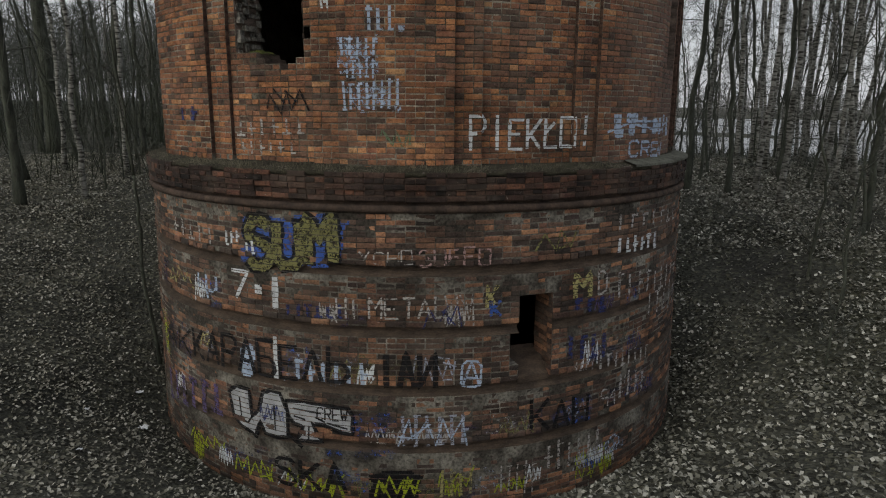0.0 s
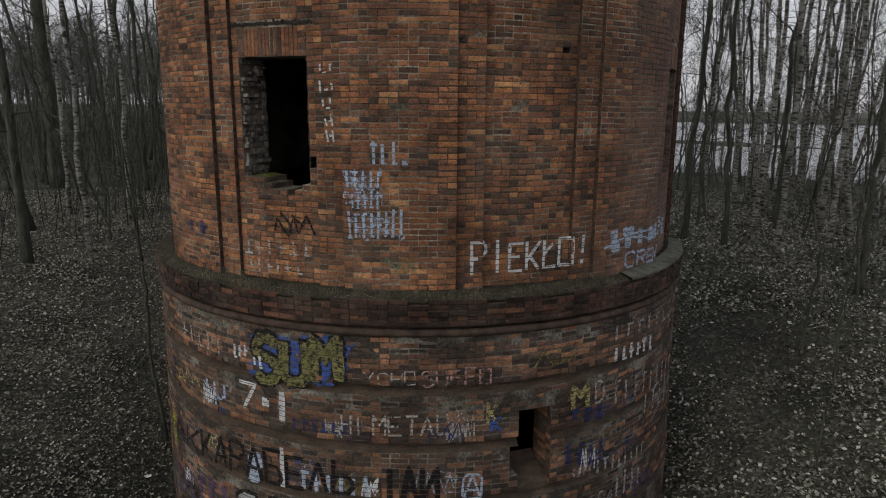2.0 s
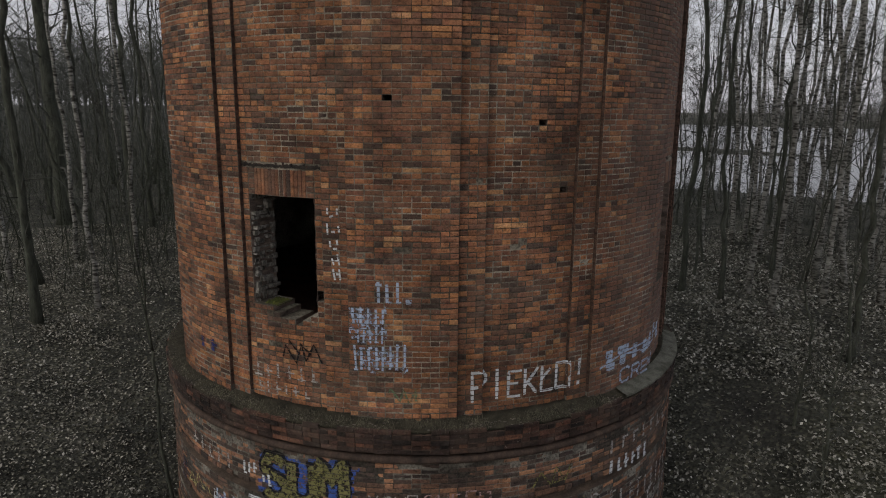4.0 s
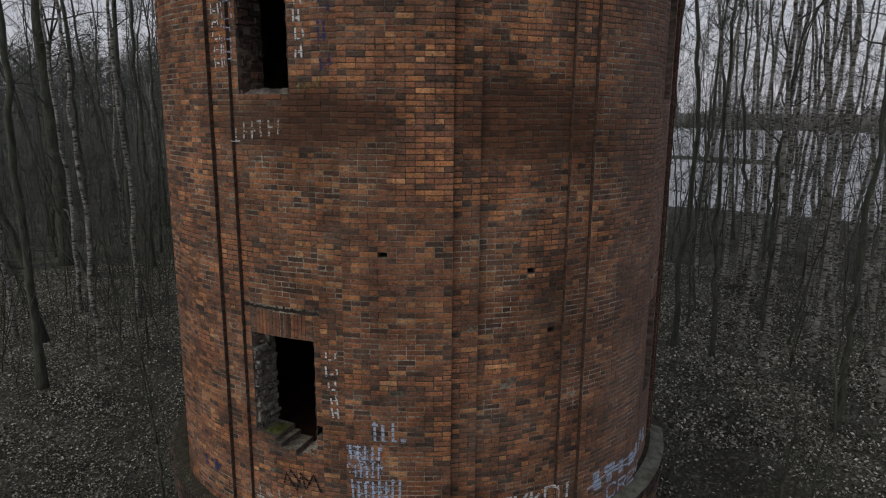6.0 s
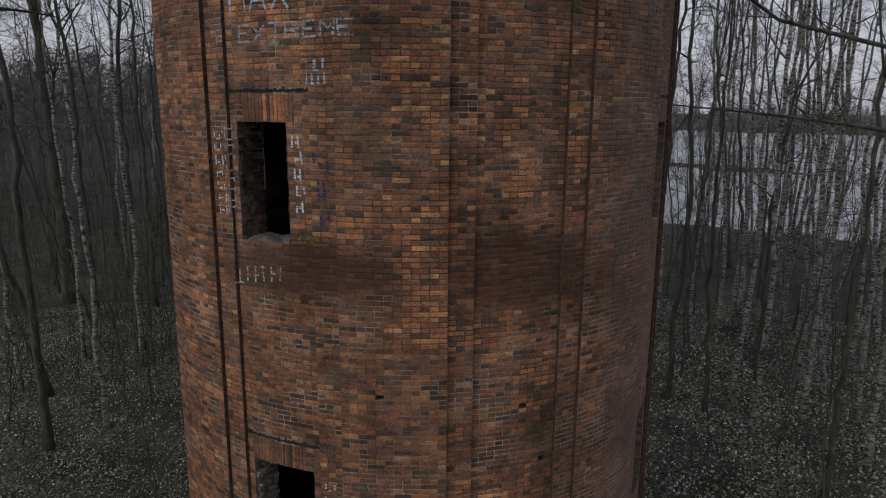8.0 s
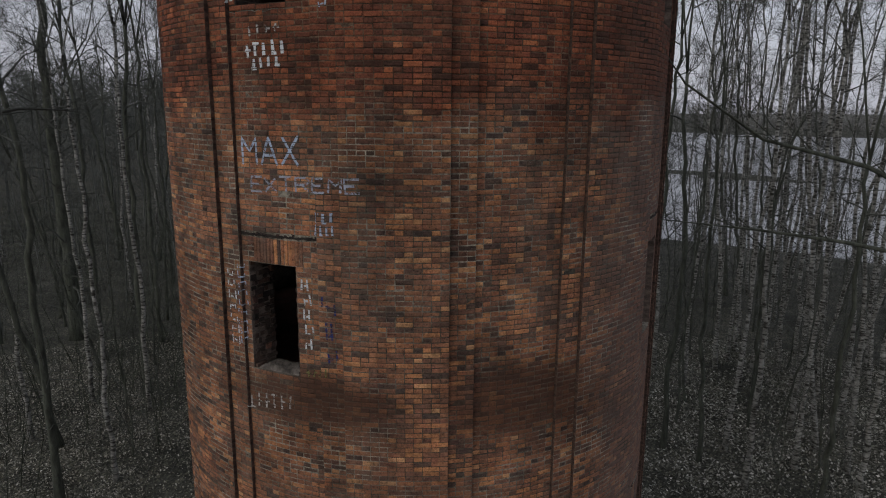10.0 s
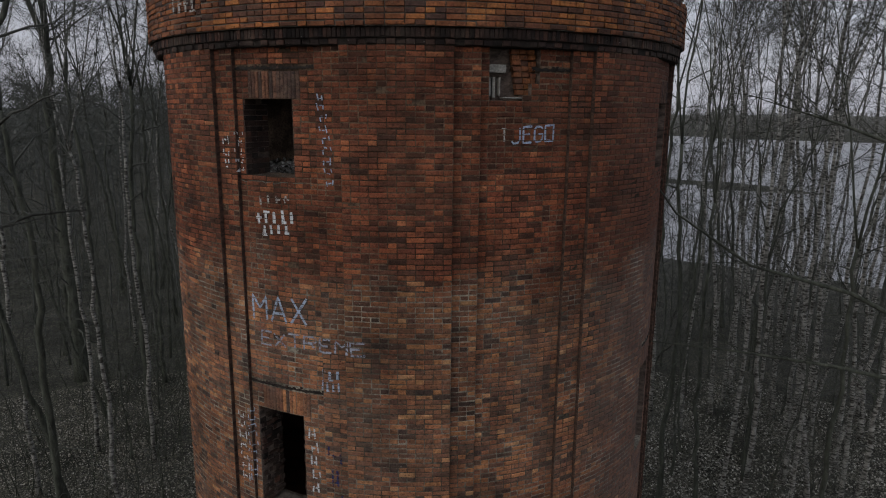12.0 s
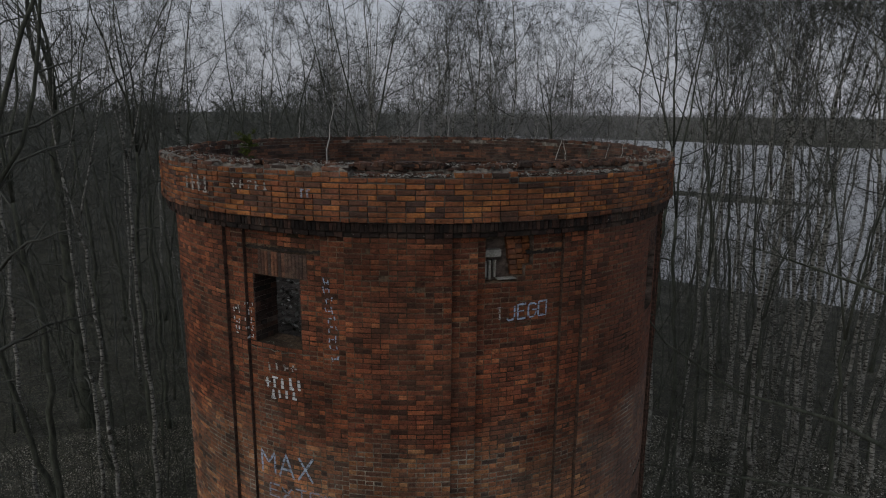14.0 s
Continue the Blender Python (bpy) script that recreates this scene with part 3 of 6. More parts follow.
for t, sg in ((theta(40), -1),):
    for k in range(*W0_ROWS):
        r, edge = 4.76, plinth_r(plinth_z(k)) - 0.02
        while r < edge - 0.05:
            e = min(r + brick_rng.choice((0.12, 0.25)) - 0.012, edge)
            b = t + sg * math.degrees(brick_rng.uniform(0.004, 0.03) / 4.9)
            lo, hi = plinth_z(k + 1) + brick_rng.uniform(0.004, 0.012), plinth_z(k) - brick_rng.uniform(0.004, 0.012)
            if brick_rng.random() < 0.92:
                ends.solid([on_wall(r, b, lo), on_wall(e, b, lo), on_wall(e, b, hi), on_wall(r, b, hi), on_wall(r, t, lo), on_wall(e, t, lo), on_wall(e, t, hi), on_wall(r, t, hi)], ROUGH_FACES)
            r = e + 0.012
part("opening_bricks", ends, brick_plinth, plinth, "rough brick ends in the plinth opening")["kind"] = "stuff"
band = Shape()
plinth_singles = []
for k in range(8, PLINTH_ROWS):
    if any(g <= k < g + 2 for g in GROOVES):
        continue
    z1, z0 = plinth_z(k), plinth_z(k + 1)
    r = plinth_r((z0 + z1) / 2)
    first = 0 if k % 2 else (k // 2) % 2
    c = -first
    while c < COLS:
        width = 2 if (k % 2 == 0) else 1
        if brick_rng.random() < 0.3 and k % 2:
            width = 2
        cells = [q for q in range(c, c + width) if 0 <= q < COLS and (q, k) not in w0_open]
        lip = any(k == g - 1 for g in GROOVES)
        if cells and not (lip and brick_rng.random() < 0.06):
            t0, t1 = theta(cells[0]), theta(cells[-1] + 1)
            if 31 <= k < 40 and 2 <= c < 33 and len(plinth_singles) < 250:
                plinth_singles.append((len(cells), (t0 + t1) / 2, (z0 + z1) / 2, r))
            else:
                lay_brick(band, r + (0.012 if lip else 0), t0, t1, z0 - (brick_rng.uniform(0, 0.012) if lip else 0), z1, brick_rng, deep=0.11 if lip else 0.035, wear=3.0 if lip else 1.6)
        c += width
part("plinth_bricks", band, brick_plinth, plinth, "dark red sooty facing bricks")["kind"] = "stuff"


def turned_ring(name, profile, material, parent, label="", steps=180, wobble=0.0, smooth=False, gap=None):
    """A ring turned from (radius, height) points, closed."""
    s = Shape()
    n = len(profile)
    wr = random.Random(3)
    for i in range(steps):
        t = TH0 + 360 * i / steps
        j = wr.uniform(-wobble, wobble)
        s.v += [on_wall(r + j, t, z + wr.uniform(-wobble, wobble)) for r, z in profile]
    for i in range(steps):
        d = (i + 1) % steps
        if gap and gap[0] <= TH0 + 360 * i / steps < gap[1]:
            continue
        for q in range(n):
            e = (q + 1) % n
            s.f.append((i * n + q, d * n + q, d * n + e, i * n + e))
    return part(name, s, material, parent, label, smooth)


# rounded cement bands in the grooves
for g in GROOVES:
    zt, zb = plinth_z(g), plinth_z(g + 2)
    r = plinth_r(zb)
    turned_ring("groove_band", [(r - 0.13, zt), (r - 0.1, zt), (r - 0.094, zt - 0.085), (r - 0.06, zb + 0.035), (r - 0.012, zb + 0.012), (r - 0.004, zb + 0.002), (r - 0.13, zb + 0.002)], render_coat, plinth, "weathered cement drip moulding", steps=240, wobble=0.006, gap=(15.7, 21.7) if g == 29 else None)

# ---- cornice of the plinth
cornice = turned_ring("plinth_cornice", [(4.9, 4.66), (5.15, 4.66), (5.15, 4.745), (5.245, 4.75), (5.245, 4.89), (5.27, 4.895), (5.27, 5.07), (5.03, 5.12), (4.9, 5.12)], moulding_mat, tower, "sooty mortar of the projecting plinth cornice")
turned_ring("ledge", [(4.87, 5.1), (5.262, 5.08), (5.268, 5.122), (5.22, 5.15), (5.12, 5.175), (5.04, 5.205), (4.87, 5.235)], ledge_mat, cornice, "mossy soil and debris on the ledge", steps=360, wobble=0.012, smooth=True)
turned_ring("cornice_moulding", [(5.08, 4.585), (5.236, 4.585), (5.262, 4.605), (5.27, 4.635), (5.262, 4.665), (5.236, 4.69), (5.08, 4.69)], moulding_mat, cornice, "grimy rounded moulding below the cornice", steps=300, wobble=0.005, smooth=True)
cap = Shape()
for i in range(41):
    t = 38 + i
    w = 0.012 * noise.noise((t * 0.4, 1.0, 0))
    cap.v += [on_wall(5.294 + w, t, 5.13), on_wall(5.29 + w, t, 5.162), on_wall(5.02, t, 5.232)]
for i in range(40):
    cap.f += [(3 * i, 3 * i + 3, 3 * i + 4, 3 * i + 1), (3 * i + 1, 3 * i + 4, 3 * i + 5, 3 * i + 2)]
part("ledge_cap", cap, cap_mat, cornice, "pale cement capping left on the ledge")
corn = Shape()
for z0, z1, r, n in ((4.74, 4.82, 5.262, 120), (4.82, 4.9, 5.258, 240), (4.9, 4.98, 5.283, 120), (4.98, 5.06, 5.285, 240), (5.06, 5.14, 5.287, 120)):
    for c in range(n):
        if z0 > 5.05 and brick_rng.random() < 0.22:
            continue
        lay_brick(corn, r, TH0 + 360 * (c + (n == 120) * brick_rng.choice((0.0, 0.02))) / n, TH0 + 360 * (c + 1) / n, z0, z1, brick_rng, deep=0.05, wear=2.0)
part("cornice_bricks", corn, brick_dark, cornice, "sooty brown cornice bricks")["kind"] = "stuff"

# ---- the crown: dentils, a course on end and the overhanging parapet
R_RIM = 5.165
RIM_Z, RIM_ROWS = 19.6, 10
gone = set()
for a, b, rows in ((-11, 3.9, (8, 9)), (3.9, 16, (9,)), (16.5, 28, (8, 9)), (28, 41, (8, 9)), (-38, -28, (9,)), (60, 75, (9,)), (110, 150, (8, 9)), (190, 214, (9,)), (240, 275, (8, 9))):
    for c in range(int((a - TH0) / CELL), int((b - TH0) / CELL) + 1):
        gone |= {(c % COLS, k) for k in rows}
for _ in range(60):
    gone.add((rng.randrange(COLS), 9))
rim_core = Shape()
rim_h = [max([k for k in range(RIM_ROWS) if (c, k) not in gone]) + 1 for c in range(COLS)]

ring_wall(rim_core, [R_RIM - 0.02] * COLS, lambda c, k: True, 1, lambda k: 19.602 if k == 0 else RIM_Z + COURSE * 8 + 0.004, 4.62)
parapet = part("parapet", rim_core, mortar_rim, tower, "mortar of the overhanging parapet")
# what is left of the core above, lumpy and low where the facing has fallen
lump = Shape()
SUB, LAY = 720, 9
hts = []
for i in range(SUB):
    c = i * COLS // SUB
    row = []
    for j in range(LAY):
        u = j / (LAY - 1)
        face = R_RIM - 0.014 if (c, 8) not in gone else R_RIM - 0.07
        r = face + (4.62 - face) * u
        h = RIM_Z + COURSE * (9.9 if r < 4.965 else rim_h[c] + 0.2) - 0.03 + rng.uniform(-0.03, 0.025)
        if u in (0.0,):
            h = RIM_Z + COURSE * rim_h[c] - 0.012 + rng.uniform(-0.03, 0.0)
        row.append((r, h))
    hts.append(row)
for i in range(SUB):
    t = TH0 + 360 * (i + 0.5) / SUB
    prof = [(hts[i][0][0], RIM_Z + COURSE * 8)] + hts[i] + [(4.62, RIM_Z + COURSE * 8)]
    lump.v += [on_wall(r, t, z) for r, z in prof]
P = LAY + 2
for i in range(SUB):
    d = (i + 1) % SUB
    for q in range(P - 1):
        lump.f.append((i * P + q, d * P + q, d * P + q + 1, i * P + q + 1))
part("broken_top", lump, crumble_mat, parapet, "crumbled rubble core of the parapet")
chunks = Shape()
for q_ in range(1500):
    t = rng.uniform(0, 360) if q_ < 500 else rng.choice((rng.uniform(-11, 4), rng.uniform(16, 41), rng.uniform(100, 260)))
    c = int((t - TH0) // CELL) % COLS
    r = rng.uniform(4.66, R_RIM - 0.1)
    low = (c, 8) in gone and r > 4.965
    z = RIM_Z + COURSE * (rim_h[c] + 0.3 if low else 10) + rng.uniform(-0.03, 0.02)
    sx, sy, sz = rng.choice((0.03, 0.05, 0.11)) * rng.uniform(0.6, 1.1), rng.uniform(0.025, 0.055), rng.uniform(0.012, 0.034)
    m = Matrix.Translation(on_wall(r, t, z)) @ Euler((rng.uniform(-0.1, 0.1), rng.uniform(-0.1, 0.1), radians(t) + rng.gauss(0, 0.3))).to_matrix().to_4x4()
    box = [tuple(m @ Vector((sx * i * rng.uniform(0.8, 1), sy * j * rng.uniform(0.8, 1), sz * k))) for k in (-1, 1) for i, j in ((-1, -1), (1, -1), (1, 1), (-1, 1))]
    chunks.solid(box, [(4, 5, 6, 7), (0, 1, 5, 4), (1, 2, 6, 5), (2, 3, 7, 6), (3, 0, 4, 7)])
part("loose_bricks", chunks, brick_coping, parapet, "loose and broken bricks lying on the parapet")["kind"] = "stuff"
bits_top = Shape()
for q_ in range(4400):
    t, r = rng.uniform(-90, 90) if q_ < 1600 else rng.uniform(-11, 4) if q_ < 2500 else rng.uniform(16, 41) if q_ < 3600 else rng.uniform(100, 260), rng.uniform(4.63, R_RIM - 0.04) if q_ < 1600 or q_ > 3600 else rng.uniform(4.99, R_RIM - 0.06)
    c = int((t - TH0) // CELL) % COLS
    low = (c, 8) in gone and r > 4.965
    x, y, z = on_wall(r, t, RIM_Z + COURSE * (rim_h[c] + 0.3 if low else 10) + rng.uniform(-0.02, 0.02))
    q = rng.uniform(0.006, 0.022)
    bits_top.solid([(x - q, y, z), (x, y - q, z + q * 0.4), (x + q, y, z), (x, y + q, z + q * 0.3), (x, y, z + q)], [(0, 1, 4), (1, 2, 4), (2, 3, 4), (3, 0, 4)])
part("crumb", bits_top, stone_mat, parapet, "pale crumbs of mortar on the parapet")["kind"] = "stuff"
rim, coping = Shape(), Shape()
rim_singles = []
for k in range(RIM_ROWS):
    z0, z1 = RIM_Z + COURSE * k, RIM_Z + COURSE * (k + 1)
    c = -(k % 2)
    while c < COLS:
        width = 2 if brick_rng.random() < (0.85 if k % 2 else 0.45) else 1
        cells = [q for q in range(c, c + width) if 0 <= q < COLS and (q, k) not in gone]
        if cells:
            t0, t1 = theta(cells[0]), theta(cells[-1] + 1)
            rr = R_RIM + (0.006 if k == 0 else 0)
            if 1 <= k <= 7 and 2 <= c < 60 and len(rim_singles) < 200:
                rim_singles.append((len(cells), (t0 + t1) / 2, (z0 + z1) / 2, rr))
            else:
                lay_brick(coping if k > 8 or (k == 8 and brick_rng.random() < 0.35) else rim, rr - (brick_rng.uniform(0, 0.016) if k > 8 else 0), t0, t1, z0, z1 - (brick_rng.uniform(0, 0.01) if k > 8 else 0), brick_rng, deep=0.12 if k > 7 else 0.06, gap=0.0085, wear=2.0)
        c += width
for k in (8, 9):
    for c in range(COLS):
        if brick_rng.random() < 0.82:
            z0 = RIM_Z + COURSE * k
            t0 = theta(c) + 0.7 * (k % 2)
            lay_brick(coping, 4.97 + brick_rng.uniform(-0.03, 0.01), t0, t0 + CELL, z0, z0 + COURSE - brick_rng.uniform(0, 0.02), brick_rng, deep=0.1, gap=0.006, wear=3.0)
part("coping_bricks", coping, brick_coping, parapet, "dark bricks of the top courses")["kind"] = "stuff"
part("parapet_bricks", rim, brick_rim, parapet, "bright orange-red parapet bricks")["kind"] = "stuff"
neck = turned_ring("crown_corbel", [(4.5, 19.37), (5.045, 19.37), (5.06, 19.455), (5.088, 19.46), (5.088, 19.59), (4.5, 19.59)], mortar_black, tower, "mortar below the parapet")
sold = Shape()
for c in range(COLS * 2):
    t0 = TH0 + c * CELL / 2
    lay_brick(sold, 5.105, t0, t0 + CELL / 2, 19.46, 19.6, brick_rng, deep=0.05, gap=0.004, wear=1.5)
    if c % 2 == 0 and brick_rng.random() < 0.85:
        lay_brick(sold, 5.066 if (c // 2) % 2 else 5.078, t0, t0 + CELL, 19.37, 19.455, brick_rng, deep=0.06, gap=0.006, wear=2)
part("corbel_bricks", sold, brick_near_black, neck, "near-black bricks on end below the parapet")["kind"] = "stuff"
# inner skin of the parapet in courses
skin = Shape()
for k in range(18):
    for c in range(120):
        if k > 15 and brick_rng.random() < 0.3:
            continue
        t0 = TH0 + 3 * c + (k % 2) * 1.5
        z0 = 19.0 + COURSE * k
        a, b, lo, hi, r = t0 + 0.07, t0 + 2.93, z0 + 0.006, z0 + 0.074, 4.6 + brick_rng.uniform(-0.006, 0.006)
        skin.solid([on_wall(r, a, lo), on_wall(r, b, lo), on_wall(r, b, hi), on_wall(r, a, hi), on_wall(r + 0.03, a, lo), on_wall(r + 0.03, b, lo), on_wall(r + 0.03, b, hi), on_wall(r + 0.03, a, hi)], ROUGH_FACES)
part("inner_bricks", skin, brick_coping, parapet, "dark bricks of the inner parapet face")["kind"] = "stuff"

# ---- floors inside; the lower three are unseen, added to keep the windows dark
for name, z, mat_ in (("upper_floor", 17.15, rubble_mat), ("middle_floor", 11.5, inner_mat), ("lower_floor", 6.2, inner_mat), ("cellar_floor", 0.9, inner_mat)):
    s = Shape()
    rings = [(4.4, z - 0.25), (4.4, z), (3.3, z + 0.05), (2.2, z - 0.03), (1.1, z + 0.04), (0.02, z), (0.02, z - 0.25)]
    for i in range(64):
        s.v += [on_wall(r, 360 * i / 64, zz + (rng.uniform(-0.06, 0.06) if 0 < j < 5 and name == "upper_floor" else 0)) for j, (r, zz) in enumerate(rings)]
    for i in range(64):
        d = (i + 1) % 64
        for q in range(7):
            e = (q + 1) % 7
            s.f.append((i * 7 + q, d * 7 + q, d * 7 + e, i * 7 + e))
    part(name, s, mat_, tower, "littered concrete floor" if name == "upper_floor" else "added dark floor inside the tower")

# ---- dry grass on the ledge of the plinth
tuft_rng = random.Random(44)
tufts = Shape()
for _ in range(4200):
    t = tuft_rng.uniform(-80, 80)
    if noise.noise((t * 0.11, 4.0, 0)) < tuft_rng.uniform(-0.45, 0.35) or t > 34:
        continue
    r = tuft_rng.uniform(5.06, 5.27)
    z = 5.2 - (r - 5.05) * 0.32
    h, out = tuft_rng.uniform(0.02, 0.085), tuft_rng.uniform(-0.02, 0.18)
    dt = tuft_rng.uniform(-1.0, 1.0)
    w = 0.035
    a, m, e = on_wall(r, t, z - 0.02), on_wall(r + out * 0.5, t + dt * 0.5, z + h), on_wall(r + out, t + dt, z + h * tuft_rng.uniform(-1.4, 1.1))
    b_, n_ = on_wall(r, t + w, z - 0.02), on_wall(r + out * 0.5, t + dt * 0.5 + w * 0.8, z + h)
    tufts.solid([a, b_, n_, m, e], [(0, 1, 2, 3), (3, 2, 4)])
crumbs = Shape()
for _ in range(900):
    t = tuft_rng.uniform(-75, 40)
    if noise.noise((t * 0.16, 9.0, 0)) < tuft_rng.uniform(-0.2, 0.4):
        continue
    r = tuft_rng.uniform(5.14, 5.27)
    x, y, z = on_wall(r, t, 5.175 - (r - 5.1) * 0.28 + tuft_rng.uniform(-0.01, 0.015))
    q, a = tuft_rng.uniform(0.006, 0.022), radians(t)
    px, py = math.cos(a) * q * 1.6, math.sin(a) * q * 1.6
    crumbs.solid([(x - px, y - py, z), (x, y - q, z), (x + px, y + py, z), (x, y + q, z), (x, y, z + q * 0.7)], [(0, 1, 4), (1, 2, 4), (2, 3, 4), (3, 0, 4)])
part("ledge_crumb", crumbs, rubble_mat, cornice, "pale mortar crumbs along the ledge")["kind"] = "stuff"
part("grass", tufts, grass_mat, cornice, "dry grass growing on the ledge")["kind"] = "stuff"
# ---- moss and rubble on the sills
for name, t0, t1, z, mat_, hgt in (("sill_moss", -31.0, -27.6, 6.715, moss_mat, 0.025), ("sill_rubble", -32, -21, 12.01, rubble_mat, 0.06), ("sill_slab", -34.5, -18.2, 17.43, cap_mat, 0.09)):
    s = Shape()
    n, m = 22, 7
    far_r = 4.93 if name == "sill_slab" else 4.88
    for i in range(n + 1):
        for j in range(m + 1):
            u, v = i / n, j / m
            edge = min(1, 6 * min(u, 1 - u), 6 * min(v, 1 - v))
            lump_ = 0.0 if name == "sill_slab" else tuft_rng.uniform(-0.02, 0.04)
            s.v.append(on_wall(4.5 + (far_r - 4.5) * v, t0 + (t1 - t0) * u, z + (hgt * (edge > 0) + tuft_rng.uniform(-0.016, 0.016) if name == "sill_slab" else edge * (hgt + lump_))))
    for i in range(n):
        for j in range(m):
            s.f.append((i * (m + 1) + j, (i + 1) * (m + 1) + j, (i + 1) * (m + 1) + j + 1, i * (m + 1) + j + 1))
    part(name, s, mat_, shaft, {"sill_moss": "bright green moss on the broken sill", "sill_rubble": "loose mortar rubble on the sill", "sill_slab": "pale broken stone sill"}[name], name != "sill_slab")
infill = Shape()
for i in range(9):
    for j in range(8):
        infill.v.append(on_wall(4.72 + tuft_rng.uniform(-0.03, 0.03), theta(b1 + 3.9 + 6.2 * i / 8), 18.6 + 0.78 * j / 7))
for i in range(8):
    for j in range(7):
        infill.f.append((i * 8 + j, i * 8 + 8 + j, i * 8 + 9 + j, i * 8 + j + 1))
patch = Shape()
for k in range(row_of(18.73), SHAFT_ROWS):
    c = b1 + 6.6 + 0.22 * (SHAFT_ROWS - k) * 0.5
    while c < b1 + 9.6:
        lay_brick(patch, 4.83, theta(c), theta(min(c + 1, b1 + 9.9)), GRID_Z + COURSE * k, GRID_Z + COURSE * (k + 1), tuft_rng, deep=0.09, wear=2.0)
        c += 1
part("recess_bricks", patch, brick_rim, shaft, "bright broken bricks left inside the recess")["kind"] = "stuff"
for t0, t1, z0, z1, r in ((4.0, 6.1, 19.03, 19.15, 4.87), (4.05, 4.35, 18.7, 18.97, 4.85), (4.6, 4.95, 18.68, 18.97, 4.84), (5.3, 5.6, 18.7, 18.97, 4.85), (5.6, 9.6, 18.66, 18.69, 4.9)):
    lump_of = Shape()
    lay_brick(lump_of, r, theta(b1 + t0), theta(b1 + t1), z0, z1, tuft_rng, deep=0.12, wear=2.5)
    part("mortar_lump", lump_of, stone_mat, shaft, "pale lump of mortar left in the recess")
part("recess_back", infill, reveal_mat, shaft, "rough grey mortar at the back of the broken recess")
# ---- unseen slab below the parapet, added to dim the inside, open in the middle
deck = Shape()
for i in range(72):
    t = 5.0 * i
    r_hole = 3.1 + 0.5 * noise.noise((math.cos(radians(t)) * 2, math.sin(radians(t)) * 2, 1.0))
    deck.v += [on_wall(4.62, t, 19.02), on_wall(4.62, t, 19.2), on_wall(4.1, t, 19.22 + tuft_rng.uniform(-0.03, 0.05)), on_wall(r_hole, t, 19.15), on_wall(r_hole + 0.1, t, 18.98)]
for i in range(72):
    d = (i + 1) % 72
    for q in range(5):
        e = (q + 1) % 5
        deck.f.append((i * 5 + q, d * 5 + q, d * 5 + e, i * 5 + e))
part("dimming_slab", deck, inner_mat, tower, "added dark slab dimming the tower interior")
# ---- litter on the upper floor
bits = Shape()
for _ in range(5200):
    a, r = tuft_rng.uniform(0, 360), 4.3 * math.sqrt(tuft_rng.random())
    x, y, z = on_wall(r, a, 17.2 + tuft_rng.uniform(0.0, 0.06))
    e = Euler((tuft_rng.uniform(-0.8, 0.8), tuft_rng.uniform(-0.8, 0.8), tuft_rng.uniform(0, 6.3))).to_matrix()
    q = tuft_rng.uniform(0.03, 0.08)
    bits.solid([tuple(e @ Vector(p) + Vector((x, y, z))) for p in ((-q, 0, 0), (0, -q * 0.6, 0.01), (q, 0, 0.02), (0, q * 0.6, 0.01))], [(0, 1, 2, 3)])
part("floor_litter", bits, leaf_litter_mat, tower, "pale leaf litter on the upper floor")["kind"] = "stuff"
# ---- sloping sill of the plinth's opening
s = Shape()
s.solid([on_wall(4.7, 15.8, 2.42), on_wall(4.7, 21.7, 2.42), on_wall(5.2, 21.7, 2.12), on_wall(5.2, 15.8, 2.12), on_wall(4.7, 15.8, 2.0), on_wall(4.7, 21.7, 2.0), on_wall(5.2, 21.7, 2.02), on_wall(5.2, 15.8, 2.02)], [(0, 1, 2, 3), (3, 2, 6, 7), (0, 3, 7, 4), (1, 5, 6, 2), (4, 7, 6, 5), (0, 4, 5, 1)])
part("opening_sill", s, render_coat, plinth, "sloping cement sill")

# ---- saplings and weeds rooted in the parapet
def rim_sapling(name, label, category, th, r, height, lean, bark, leafy):
    thing = new(name)
    tagged(thing, label, category)
    x, y, z = on_wall(r, th, 20.36)
    thing.location = (x, y, z)
    g = random.Random(int(abs(th) * 10))
    stem, twigs = Shape(), Shape()
    pts = [Vector((lean * (u / 6) ** 1.3 + g.uniform(-0.015, 0.015), g.uniform(-0.015, 0.015), -0.08 + (height + 0.08) * u / 6)) for u in range(7)]
    stem.tube(pts, [0.003 + 0.008 * height * (1 - u / 7) for u in range(7)], 6)
    for q in range(22 if leafy else 12):
        i = g.randint(1, 5)
        p = pts[i].lerp(pts[i + 1], g.random())
        d = Vector((g.uniform(-1, 1), g.uniform(-1, 1), g.uniform(0.0, 0.9) if leafy else g.uniform(0.2, 1.2))).normalized() * height * (g.uniform(0.25, 0.5) if leafy else g.uniform(0.12, 0.3))
        twigs.tube([p, p + d * 0.5, p + d + Vector((0, 0, 0.02))], [0.004, 0.003, 0.002], 3, cap=False)
        if leafy:
            for w in range(34):
                c = p + d * g.uniform(0.2, 1.05)
                e = Vector((g.uniform(-1, 1), g.uniform(-1, 1), g.uniform(-0.2, 1))).normalized() * g.uniform(0.04, 0.08)
                s = e.cross(Vector((g.uniform(-1, 1), g.uniform(-1, 1), 0.3))).normalized() * 0.006
                twigs.solid([tuple(c - s), tuple(c + s), tuple(c + e)], [(0, 1, 2)])
    part("stem", stem, bark, thing)
    part("foliage" if leafy else "twigs", twigs, pine_mat if leafy else twig_mat, thing, "green needles" if leafy else "")


